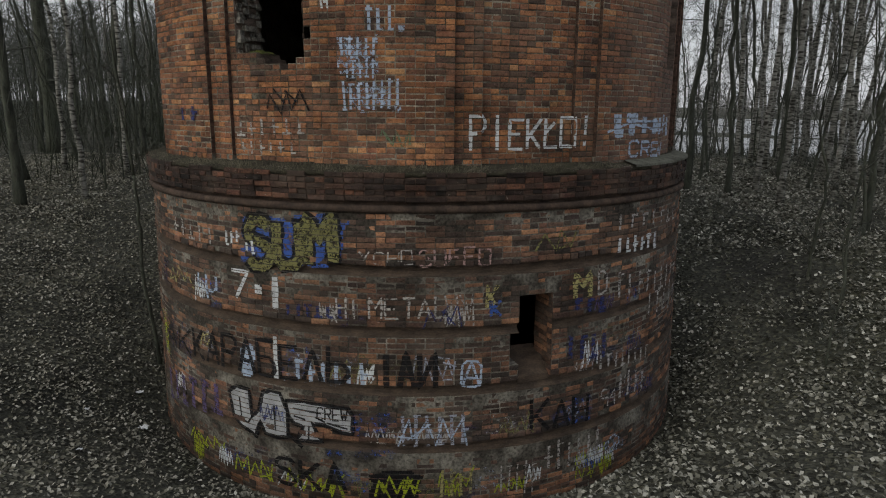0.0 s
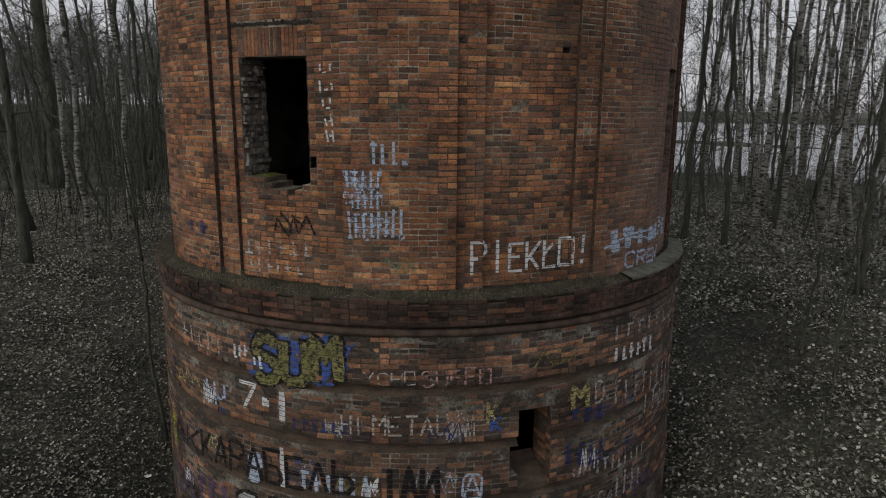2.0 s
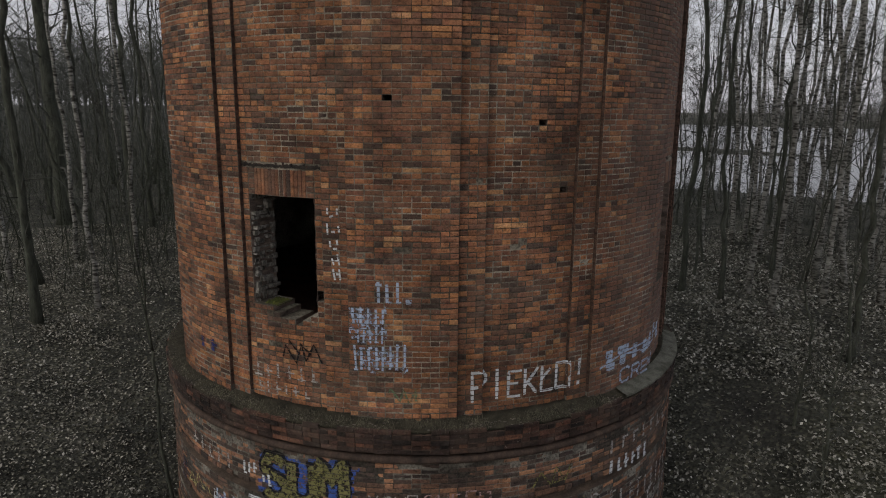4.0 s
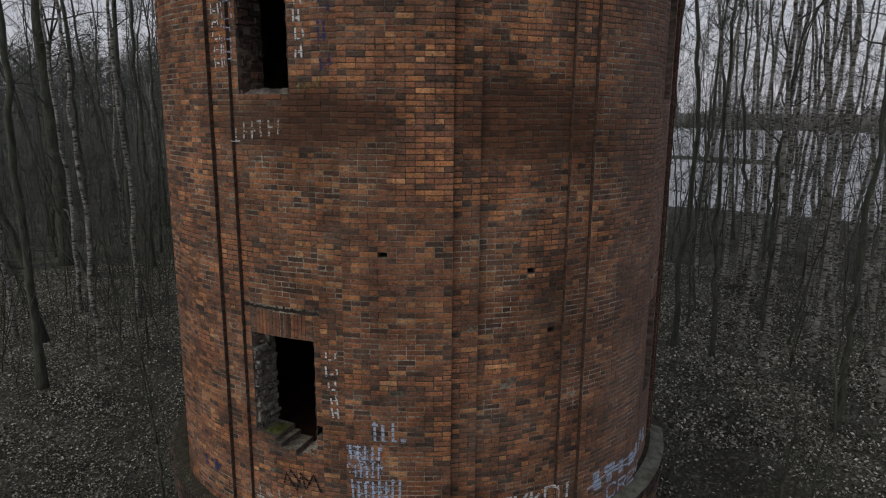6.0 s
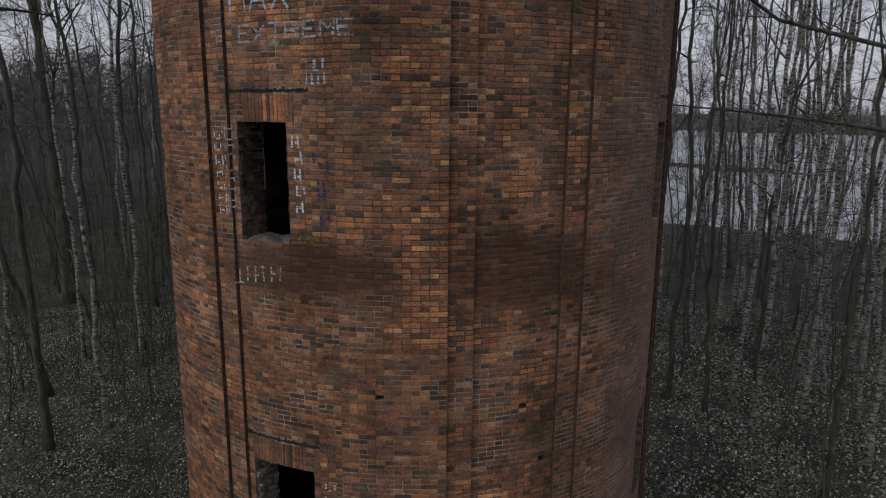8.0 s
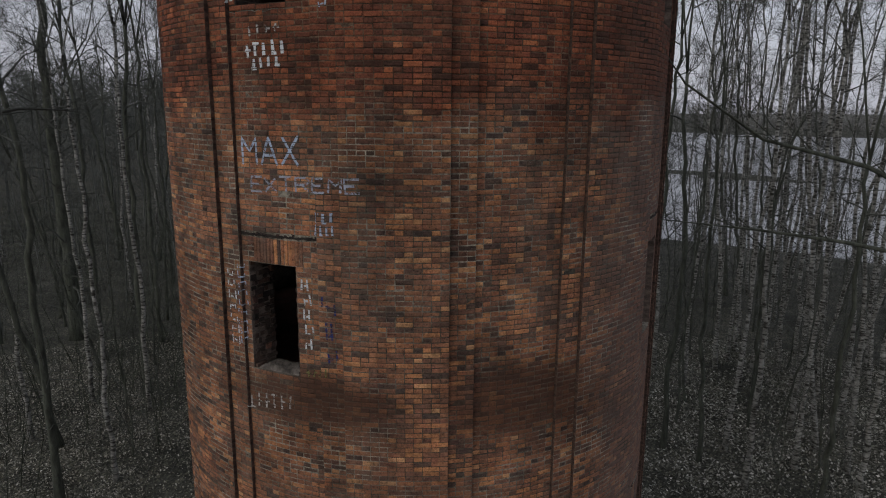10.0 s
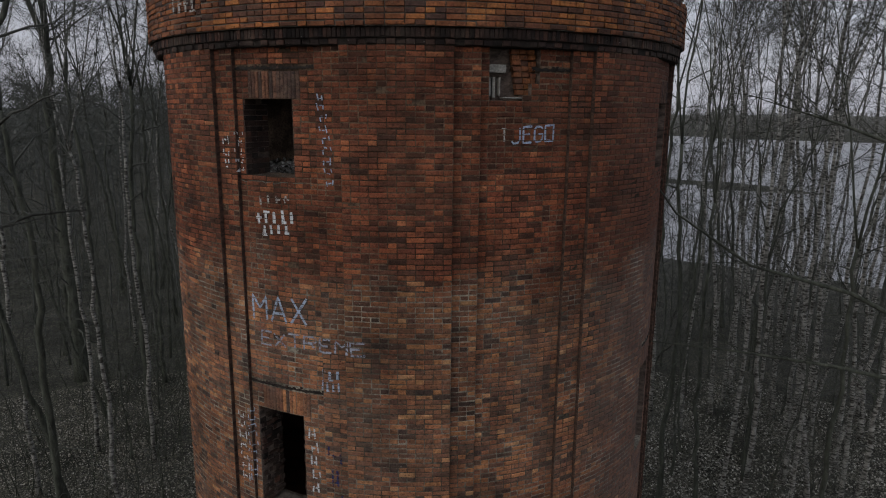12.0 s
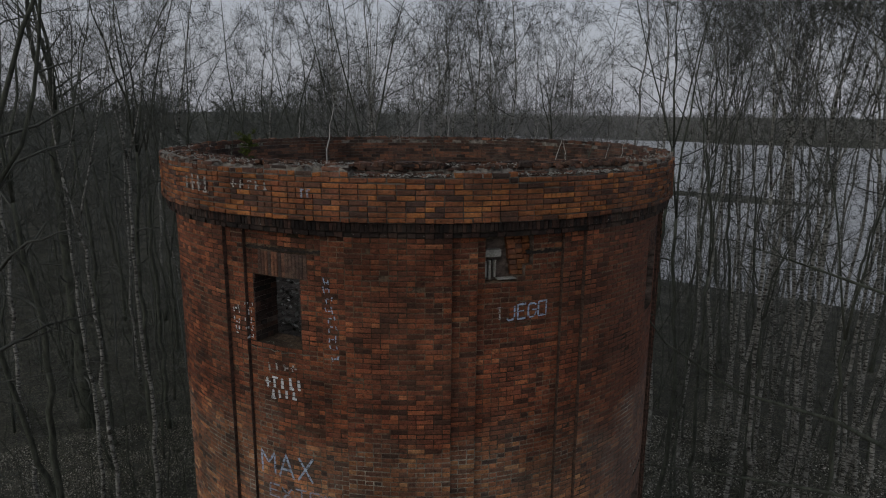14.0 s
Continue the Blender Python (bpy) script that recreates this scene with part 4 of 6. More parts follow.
rim_sapling("birch_sapling", "small white-barked birch sapling on the tower parapet", "sapling", -16.5, 4.85, 0.9, 0.14, young_birch, False)
rim_sapling("pine_seedling", "small green pine seedling growing on the parapet", "seedling", -34.0, 4.75, 0.4, 0.0, bark_mat, True)
rim_sapling("rim_sapling", "thin grey bare sapling on the parapet", "sapling", -40.0, 4.7, 0.6, 0.05, bark_mat, False)
rim_sapling("rim_sapling", "thin grey bare sapling on the parapet", "sapling", 2.5, 4.8, 0.5, -0.05, bark_mat, False)
rim_sapling("rim_sapling", "thin grey bare sapling on the parapet", "sapling", 33.0, 4.8, 0.5, 0.1, bark_mat, False)
rim_sapling("rim_sapling", "thin grey bare sapling on the parapet", "sapling", 152.0, 4.8, 0.7, 0.1, bark_mat, False)
for th, r, tall, lean in ((25, 4.78, 0.42, 0.12), (27.5, 4.82, 0.34, -0.06), (38, 4.75, 0.3, 0.1), (43, 4.8, 0.4, 0.06), (140, 4.8, 0.55, 0.1), (147, 4.75, 0.4, -0.1), (163, 4.8, 0.5, 0.08), (171, 4.78, 0.7, 0.1), (186, 4.8, 0.6, -0.06), (205, 4.8, 0.5, 0.12), (222, 4.8, 0.7, 0.05)):
    rim_sapling("dry_weed", "pale dry weed stalk growing on the parapet", "weed", th, r, tall, lean, young_birch, False)


# ---------------------------------------------------------------- ground, lake and woods


def smooth(a, b, x):
    t = min(1.0, max(0.0, (x - a) / (b - a)))
    return t * t * (3 - 2 * t)


def lake_mask(x, y):
    u = 0.62 * x + 0.78 * (y + 14.2)
    az = math.degrees(math.atan2(x, y + 14.2))
    side = smooth(-2, 8, az) * (1 - smooth(95, 120, az))
    wob = 6 * noise.noise((x * 0.02, y * 0.02, 3.0))
    lake = smooth(80, 96, u + wob) * (1 - smooth(500, 530, u + 4 * wob))
    spit = smooth(176, 182, u + wob) * (1 - smooth(190, 196, u + wob)) * smooth(-40, 40, 110 - x + 20 * noise.noise((x * 0.03, 1.0, 0)))
    return lake * side * (1 - 0.9 * spit)


def ground_z(x, y):
    r = math.hypot(x, y)
    z = 0.35 + 0.06 * max(-8, min(8, y)) + 2.6 * (1 - math.exp(-max(r - 5.3, 0) / 3.5))
    if r > 7:
        z += 0.22 * smooth(7, 13, r) * noise.noise((x * 0.22, y * 0.22, 0.5)) + 0.06 * smooth(6, 9, r) * noise.noise((x * 0.9, y * 0.9, 2.0))
    u = 0.62 * x + 0.78 * (y + 14.2)
    az = math.degrees(math.atan2(x, y + 14.2))
    z -= 3.2 * smooth(34, 92, u) * smooth(-6, 8, az)
    z += 2.0 * smooth(60, 160, r) * (1 - smooth(-18, -4, az)) * smooth(-140, -120, az)
    z += smooth(260, 620, r) * (1 - lake_mask(x, y)) * (3 + 6 * noise.noise((x * 0.0045, y * 0.0045, 8.0)))
    return z - 4.0 * lake_mask(x, y)


ground_shape = Shape()
rings = [0.0, 2, 4, 5, 5.3, 5.6] + [5.6 + 0.4 * i for i in range(1, 45)] + [23.6 * 1.06 ** i for i in range(1, 70)] + [1800, 3000]
SPOKES = 200
for r in rings:
    for i in range(SPOKES):
        a = 2 * math.pi * i / SPOKES
        x, y = r * math.sin(a), r * math.cos(a)
        ground_shape.v.append((x, y, ground_z(x, y)))
for j in range(len(rings) - 1):
    for i in range(SPOKES):
        d = (i + 1) % SPOKES
        ground_shape.f.append((j * SPOKES + i, (j + 1) * SPOKES + i, (j + 1) * SPOKES + d, j * SPOKES + d))
ground = new("ground", ground_shape.mesh("ground", soil_mat, True))
tagged(ground, "dark forest floor of soil and fallen leaves", "ground", kind="structure")

lake_shape = Shape()
lake_shape.solid([(-100, 20, -1.0), (1300, -400, -1.0), (1300, 1100, -1.0), (-100, 1100, -1.0)], [(0, 1, 2, 3)])
lake = new("water", lake_shape.mesh("water", water_mat()))
tagged(lake, "pale lake behind the trees", "lake", kind="structure")

leaf_rng = random.Random(21)
leaves, mould = Shape(), Shape()
count = 0
while count < 190000:
    az, d = leaf_rng.uniform(-42, 42), 5 + 34 * leaf_rng.random() ** 0.6
    x, y = d * math.sin(radians(az)), -14.2 + d * math.cos(radians(az))
    if math.hypot(x, y) < 5.35 or (math.hypot(x - 8.3, y - 1.6) < 1.5 and leaf_rng.random() < 0.8) or noise.noise((x * 0.5, y * 0.5, 7)) < leaf_rng.uniform(-0.7, 0.4):
        continue
    count += 1
    z = ground_z(x, y) + leaf_rng.uniform(0.01, 0.04)
    s, a = leaf_rng.uniform(0.018, 0.05) * (1 + 0.3 * smooth(12, 26, d)) * (1.15 if x > 0 else 0.85), leaf_rng.uniform(0, 6.28)
    e = Euler((leaf_rng.uniform(-0.7, 0.7), leaf_rng.uniform(-0.7, 0.7), a)).to_matrix()
    c = leaf_rng.uniform(0.1, 0.6)
    pts = [(-s, 0, 0.0), (0, -s * 0.6, -c * s * 0.3), (s, 0, c * s * 0.5), (0, s * 0.6, c * s)]
    (leaves if x > 0 else mould).solid([tuple(e @ Vector(p) + Vector((x, y, z))) for p in pts], [(0, 1, 2), (0, 2, 3)])
litter = new("leaf_litter", leaves.mesh("leaf_litter", leaf_litter_mat))
tagged(litter, "scattered dry pale fallen leaves", "leaves", kind="stuff")
rotted = new("leaf_mould", mould.mesh("leaf_mould", leaf_mould_mat))
tagged(rotted, "thick bed of brown rotting leaves", "leaves", kind="stuff")


# ---- bare trees
def sliver(shape, p, e, w, g, bend=0.0):
    """A fine twig from p to e, w thick at its base, bent on the way."""
    d = e - p
    s = d.cross(Vector((g.uniform(-1, 1), g.uniform(-1, 1), g.uniform(-1, 1))))
    if s.length < 1e-6:
        return
    s = s.normalized() * w * 0.5
    if bend:
        m = p.lerp(e, 0.5) + Vector((g.uniform(-1, 1), g.uniform(-1, 1), g.uniform(-1, 1))) * bend * d.length
        shape.solid([tuple(p + s), tuple(p - s), tuple(m - s * 0.7), tuple(m + s * 0.7), tuple(e)], [(0, 1, 2, 3), (3, 2, 4)])
    else:
        shape.solid([tuple(p + s), tuple(p - s), tuple(e)], [(0, 1, 2)])


def grow(seed, height, radius, first, limbs, spread, lean=0.03, leaders=2, twigs=8, wander=0.02, droop=0.0, crook=0.3):
    """The trunk and the crown of a bare tree with its foot at the origin."""
    g = random.Random(seed)
    trunk, crown = Shape(), Shape()
    jolt = lambda k: Vector((g.uniform(-1, 1), g.uniform(-1, 1), g.uniform(-1, 1))) * k
    ph, amp = g.uniform(0, 6), lean * height
    drift = Vector((g.uniform(-1, 1), g.uniform(-1, 1), 0)) * amp
    split = first + (1 - first) * g.uniform(0.1, 0.35)
    top = 1.0 if leaders < 2 else split
    n = 18

    def stem(u):
        p = drift * u ** 1.5 + Vector((math.sin(ph + u * 7) + 0.4 * math.sin(ph * 3 + u * 17), math.cos(ph * 2 + u * 6) + 0.4 * math.cos(ph * 5 + u * 19), 0)) * wander * height * min(1, u * 1.6)
        p.z = u * height
        return p

    pts = [stem(top * i / n) + jolt(0.0035 * height * min(1.0, i / 3)) for i in range(n + 1)]
    pts[0].z = -0.3
    radii = [radius * ((1 - top * i / n) ** 0.85 * 0.92 + 0.05) * (1.5 if i == 0 else 1.12 if i == 1 else 1) for i in range(n + 1)]
    trunk.tube(pts, radii, 8)
    axes = [(pts, radii, first / top)]
    for q in range(leaders if leaders > 1 else 0):
        a = ph + q * 6.28 / leaders + g.uniform(-0.5, 0.5)
        tilt = g.uniform(0.12, 0.5) if q else g.uniform(0.02, 0.2)
        d = Vector((math.cos(a) * tilt, math.sin(a) * tilt, 1)).normalized()
        p, run = pts[-1].copy(), (1 - split) * height * g.uniform(0.8, 1.05)
        line, rr = [p.copy()], [radii[-1] * (0.85 if q == 0 else 0.68)]
        for i in range(9):
            d = (d + jolt(crook * 0.55) + Vector((0, 0, 0.1))).normalized()
            p = p + d * run / 9
            line.append(p.copy())
            rr.append(max(rr[0] * (1 - (i + 1) / 9.6), 0.008))
        trunk.tube(line, rr, 6)
        axes.append((line, rr, 0.05))

    def twig(p, d, length, w, depth):
        e = p + d * length
        sliver(crown, p, e, w, g, 0.14 if depth else 0.0)
        for q in range(g.randint(2, 4) if depth else 0):
            s = p.lerp(e, g.uniform(0.15, 0.95))
            dd = (d * 0.7 + jolt(0.8) + Vector((0, 0, 0.15 - droop))).normalized()
            twig(s, dd, length * g.uniform(0.35, 0.75), w * 0.75, depth - 1)

    def branch(base, way, length, r, level):
        p, d = Vector(base), Vector(way).normalized()
        k = 6 if level == 1 else 3
        line, rr = [p.copy()], [r]
        for i in range(k):
            d = (d + jolt(crook * (1.0 if level == 1 else 1.25)) + Vector((0, 0, 0.07 - droop * (i / k) * 0.7))).normalized()
            p = p + d * length / k * g.uniform(0.7, 1.3)
            line.append(p.copy())
            rr.append(max(r * (1 - (i + 1) / k * 0.82), 0.005))
        crown.tube(line, rr, 4 if level == 1 else 3, cap=False)
        m = g.randint(twigs - 2, twigs + 3) if level == 1 else g.randint(4, 6)
        for q in range(m):
            f = max(g.uniform(0.08, 1.0), g.uniform(0.0, 1.0)) * k * 0.999
            i = int(f)
            s = line[i].lerp(line[i + 1], f - i)
            dd = (line[i + 1] - line[i]).normalized()
            dd = (dd * 0.8 + jolt(0.95) + Vector((0, 0, 0.12 - droop * 0.6))).normalized()
            if level == 1:
                branch(s, dd, length * g.uniform(0.22, 0.5), max(rr[i] * 0.55, 0.008), 2)
            else:
                twig(s, dd, length * g.uniform(0.35, 0.8), 0.011, 1)

    share = [1.0] if len(axes) == 1 else [0.22] + [0.78 / leaders] * leaders
    for (line, rr, low), f in zip(axes, share):
        count = max(2, round(limbs * f))
        k = len(line) - 1
        for q in range(count):
            u = min(0.985, low + (0.99 - low) * ((q + g.random()) / count)) * k
            i = int(u)
            base, r = line[i].lerp(line[i + 1], u - i), rr[i]
            a = q * 2.4 + g.uniform(-0.9, 0.9)
            up = g.uniform(0.25, 1.25)
            length = spread * g.uniform(0.45, 1.1) * (1.0 - 0.45 * u / k)
            branch(base, (math.cos(a), math.sin(a), up), length, max(min(r * 0.56, 0.058), 0.014), 1)
        s = line[-1]
        for q in range(3):
            branch(s, (g.uniform(-0.6, 0.6), g.uniform(-0.6, 0.6), 1), spread * 0.4, 0.01, 2)
    for q in range(13):
        f = g.uniform(0.1, first / top) * n
        i = min(n - 1, int(f))
        a = g.uniform(0, 6.28)
        branch(pts[i].lerp(pts[i + 1], f - i), (math.cos(a), math.sin(a), g.uniform(0.0, 0.8)), spread * g.uniform(0.2, 0.7), max(radii[i] * 0.2, 0.01), 2)
    return trunk, crown


def tree_kind(name, label, category, bark, group, *args, **kw):
    trunk, crown = grow(*args, **kw)
    t = new(name)
    tagged(t, label, category, group)
    part("trunk", trunk, bark, t, smooth=True)
    part("crown", crown, twig_mat, t, "bare branches and fine twigs", True)
    t.location = (0, 0, -60)
    return t


OAKL, BIRL, SAPL = "bare slender deciduous tree with dark grey bark", "bare birch with white, black-scarred bark", "thin leafless sapling growing from the leaf litter"
oaks = [tree_kind("bare_tree", OAKL, "tree", bark_mat, "woodland trees", s, h, r, f, n, sp, twigs=tw, leaders=ld, crook=ck, wander=wn) for s, h, r, f, n, sp, tw, ld, ck, wn in (
    (1, 26, 0.115, 0.46, 16, 4.4, 9, 2, 0.3, 0.012), (5, 20, 0.06, 0.34, 14, 2.7, 7, 2, 0.34, 0.022), (6, 25, 0.13, 0.36, 17, 5.4, 9, 3, 0.4, 0.016), (2, 24, 0.09, 0.44, 16, 3.7, 8, 2, 0.36, 0.02), (3, 27, 0.15, 0.46, 17, 5.2, 9, 3, 0.42, 0.012), (4, 22, 0.07, 0.44, 15, 3.0, 8, 1, 0.32, 0.025))]
birches = [tree_kind("birch", BIRL, "tree", birch_bark, "woodland birches", s, h, r, f, n, sp, lean=ln, twigs=tw, leaders=ld, crook=0.2, droop=0.16, wander=0.01) for s, h, r, f, n, sp, ln, tw, ld in (
    (11, 26, 0.1, 0.48, 17, 3.7, 0.03, 9, 2), (12, 24, 0.08, 0.46, 17, 3.2, 0.06, 9, 1), (13, 27, 0.11, 0.44, 17, 3.9, 0.06, 9, 3))]
saplings = [tree_kind("sapling", SAPL, "sapling", bark_mat, "understorey saplings", s, h, r, f, n, sp, lean=ln, twigs=3, leaders=ld, crook=0.3, wander=0.03) for s, h, r, f, n, sp, ln, ld in (
    (21, 8.5, 0.045, 0.3, 8, 1.7, 0.08, 2), (22, 6, 0.032, 0.25, 7, 1.3, 0.1, 1), (23, 10, 0.05, 0.35, 9, 1.8, 0.05, 2), (24, 4, 0.022, 0.2, 6, 0.9, 0.12, 1))]
stock = oaks + birches + saplings
used = set()


def plant(proto, x, y, turn, scale=1.0, lean=(0, 0)):
    m = Matrix.Translation((x, y, ground_z(x, y) - 0.02)) @ Euler((lean[0], lean[1], turn)).to_matrix().to_4x4()
    if proto not in used:
        used.add(proto)
        proto.scale = (1, 1, 1)
        proto.matrix_basis = m @ Matrix.Diagonal((scale, scale, scale, 1))
        return proto
    proto_scale = Matrix.Diagonal((1 / proto.scale[0],) * 3 + (1,))
    return copy_thing(proto, m @ Matrix.Diagonal((scale, scale, scale, 1)) @ proto_scale)


# trees that can be told apart
PLANTED = ((oaks[4], -12.0, 6.1, 2.5, 0.95), (saplings[2], -5.62, -0.42, 1.9, 0.95), (saplings[1], -10.8, 9.1, 0.5, 1.1), (birches[0], -15.0, 9.9, 2.0, 1.0),
           (saplings[2], -12.7, 12.9, 4.0, 1.0), (saplings[1], -11.2, 12.9, 3.0, 1.2), (birches[1], -18.2, 26.9, 1.0, 1.05), (birches[2], -11.65, 12.75, 0.7, 0.95),
           (oaks[0], 9.5, 9.3, 0.4, 1.0), (oaks[3], 10.5, 8.25, 2.2, 1.0), (oaks[1], 13.6, 10.7, 1.4, 0.95), (birches[0], 13.8, 7.6, 3.3, 1.0), (oaks[0], 12.0, 3.2, 5.0, 0.85), (saplings[0], 9.05, 0.65, 0.2, 0.95),
           (saplings[1], 9.05, -0.65, 2.5, 1.1), (saplings[3], 7.2, -3.2, 0.9, 1.0), (oaks[3], 14.5, 19.3, 0.9, 1.1), (birches[1], 15.9, 17.7, 2.9, 1.05), (birches[2], 14.1, 4.45, 4.0, 0.95), (oaks[2], 14.2, 11.8, 3.6, 0.8), (saplings[2], 11.7, 2.8, 1.1, 0.9),
           (oaks[4], -16.5, 19.0, 2.1, 1.0), (oaks[4], -12.4, 14.6, 5.1, 1.0), (oaks[0], -14.2, 21.0, 3.0, 1.1), (oaks[2], -12.2, 23.5, 4.4, 0.95), (birches[2], -14.4, 13.5, 1.2, 0.9), (oaks[4], -7.5, 27.0, 0.6, 0.95), (birches[0], 10.0, 22.0, 4.6, 1.0), (birches[2], 17.5, 14.5, 2.2, 1.0))
for proto, x, y, turn, sc in PLANTED:
    plant(proto, x, y, turn, sc, (0.0, -0.09) if (x, y) == (-5.62, -0.42) else (0, 0))
big_oak = tree_kind("bare_tree", "tall old bare tree with a thick dark trunk", "tree", bark_mat, "woodland trees", 9, 29, 0.4, 0.42, 20, 6.2, twigs=9, leaders=3, crook=0.34, wander=0.008)
plant(big_oak, -18.8, 21.3, 0.4, 1.0)
wood_rng = random.Random(77)
spots = [(x, y) for _, x, y, _, _ in PLANTED] + [(-18.8, 21.3)]
tries = 0
while len(spots) < 148 and tries < 20000:
    tries += 1
    pick = wood_rng.random()
    az = wood_rng.uniform(-42, 9) if pick < 0.74 else wood_rng.uniform(9, 42) if pick < 0.95 else wood_rng.uniform(58, 302)
    d = 16 + 62 * wood_rng.random() ** 0.85
    x, y = d * math.sin(radians(az)), -14.2 + d * math.cos(radians(az))
    r = math.hypot(x, y)
    if r < 9.5 or lake_mask(x, y) > 0.1 or (abs(x) < 8 and y < 8):
        continue
    gap = 1.3 if d < 45 else 1.8
    if any((x - a) ** 2 + (y - b) ** 2 < gap * gap for a, b in spots):
        continue
    spots.append((x, y))
    q = wood_rng.random()
    birchy = 0.24 if x > 0 else 0.16
    pool = saplings[:3] if q < 0.24 else birches if q < 0.24 + birchy else oaks if az < 12 else (oaks[0], oaks[3], oaks[4])
    plant(wood_rng.choice(pool), x, y, wood_rng.uniform(0, 6.28), wood_rng.uniform(0.85, 1.15), (wood_rng.gauss(0, 0.085), wood_rng.gauss(0, 0.085)))

# low-crowned trees between the tower and the lake
low_oak = tree_kind("bare_tree", OAKL, "tree", bark_mat, "woodland trees", 8, 17, 0.065, 0.18, 28, 3.2, twigs=8, leaders=2, crook=0.34, wander=0.018)
placed = 0
while placed < 15:
    az, d = wood_rng.uniform(17, 38), wood_rng.uniform(36, 62)
    x, y = d * math.sin(radians(az)), -14.2 + d * math.cos(radians(az))
    if math.hypot(x, y) < 10 or lake_mask(x, y) > 0.1 or any((x - a) ** 2 + (y - b) ** 2 < 1.4 for a, b in spots):
        continue
    spots.append((x, y))
    plant(low_oak, x, y, wood_rng.uniform(0, 6.28), wood_rng.uniform(0.65, 0.95), (wood_rng.gauss(0, 0.06), wood_rng.gauss(0, 0.06)))
    placed += 1

tall_birch = tree_kind("birch", BIRL, "tree", birch_bark, "woodland birches", 14, 27, 0.1, 0.62, 19, 3.6, lean=0.05, twigs=9, leaders=2, crook=0.22, droop=0.12, wander=0.012)
placed = 0
while placed < 46:
    az, d = wood_rng.uniform(18, 38) if placed < 19 else wood_rng.uniform(1, 16) if placed < 30 else wood_rng.uniform(25, 37), wood_rng.uniform(30, 62) if placed < 30 else wood_rng.uniform(26, 40)
    x, y = d * math.sin(radians(az)), -14.2 + d * math.cos(radians(az))
    if lake_mask(x, y) > 0.1 or any((x - a) ** 2 + (y - b) ** 2 < 1.4 for a, b in spots):
        continue
    spots.append((x, y))
    plant(tall_birch, x, y, wood_rng.uniform(0, 6.28), wood_rng.uniform(0.92, 1.12), (wood_rng.gauss(0, 0.06), wood_rng.gauss(0, 0.06)))
    placed += 1

placed = 0
while placed < 34:
    az, d = wood_rng.uniform(17, 38), wood_rng.uniform(21, 50) if placed < 18 else wood_rng.uniform(45, 68)
    x, y = d * math.sin(radians(az)), -14.2 + d * math.cos(radians(az))
    if math.hypot(x, y) < 10 or lake_mask(x, y) > 0.1 or any((x - a) ** 2 + (y - b) ** 2 < 1.0 for a, b in spots):
        continue
    spots.append((x, y))
    plant(saplings[(0, 2)[placed % 2]], x, y, wood_rng.uniform(0, 6.28), wood_rng.uniform(0.9, 1.35), (wood_rng.gauss(0, 0.12), wood_rng.gauss(0, 0.12)))
    placed += 1

for proto, x, y, turn, sc in ((oaks[1], -13.3, 17.8, 2.0, 0.95), (oaks[5], -22.5, 20.5, 3.0, 0.9)):
    plant(proto, x, y, turn, sc)

# far woods: too many to count
far_rng = random.Random(91)
far = Shape()


def far_tree(x, y, h, limbs=34, thick=0.07, low=0.38, far=far):
    z = ground_z(x, y) - 0.2
    ra = 0.0075 * h
    top = Vector((x + far_rng.uniform(-0.05, 0.05) * h, y + far_rng.uniform(-0.05, 0.05) * h, z + h * 0.86))
    foot, mid = Vector((x, y, z)), Vector((x + far_rng.uniform(-0.03, 0.03) * h, y + far_rng.uniform(-0.03, 0.03) * h, z + h * 0.45))
    far.tube([foot, mid, top], [ra, ra * 0.6, 0.02], 3, cap=False)
    wide = h * far_rng.uniform(0.13, 0.21)
    for q in range(limbs):
        u = far_rng.uniform(low, 0.97)
        b = foot.lerp(mid, u / 0.5) if u < 0.5 else mid.lerp(top, (u - 0.5) / 0.5)
        v = (u - low) / (1 - low)
        a, ln = far_rng.uniform(0, 6.28), wide * math.sqrt(max(0.2, 1 - (v * 1.5 - 0.75) ** 2)) * far_rng.uniform(0.5, 1.2)
        e = b + Vector((math.cos(a), math.sin(a), far_rng.uniform(0.2, 1.3))) * ln * 0.85
        sliver(far, b, e, thick, far_rng, 0.2)
        for w in range(3):
            s = b.lerp(e, far_rng.uniform(0.3, 1.0))
            sliver(far, s, s + Vector((far_rng.uniform(-1, 1), far_rng.uniform(-1, 1), far_rng.uniform(-0.3, 1))) * ln * 0.5, thick * 0.6, far_rng)


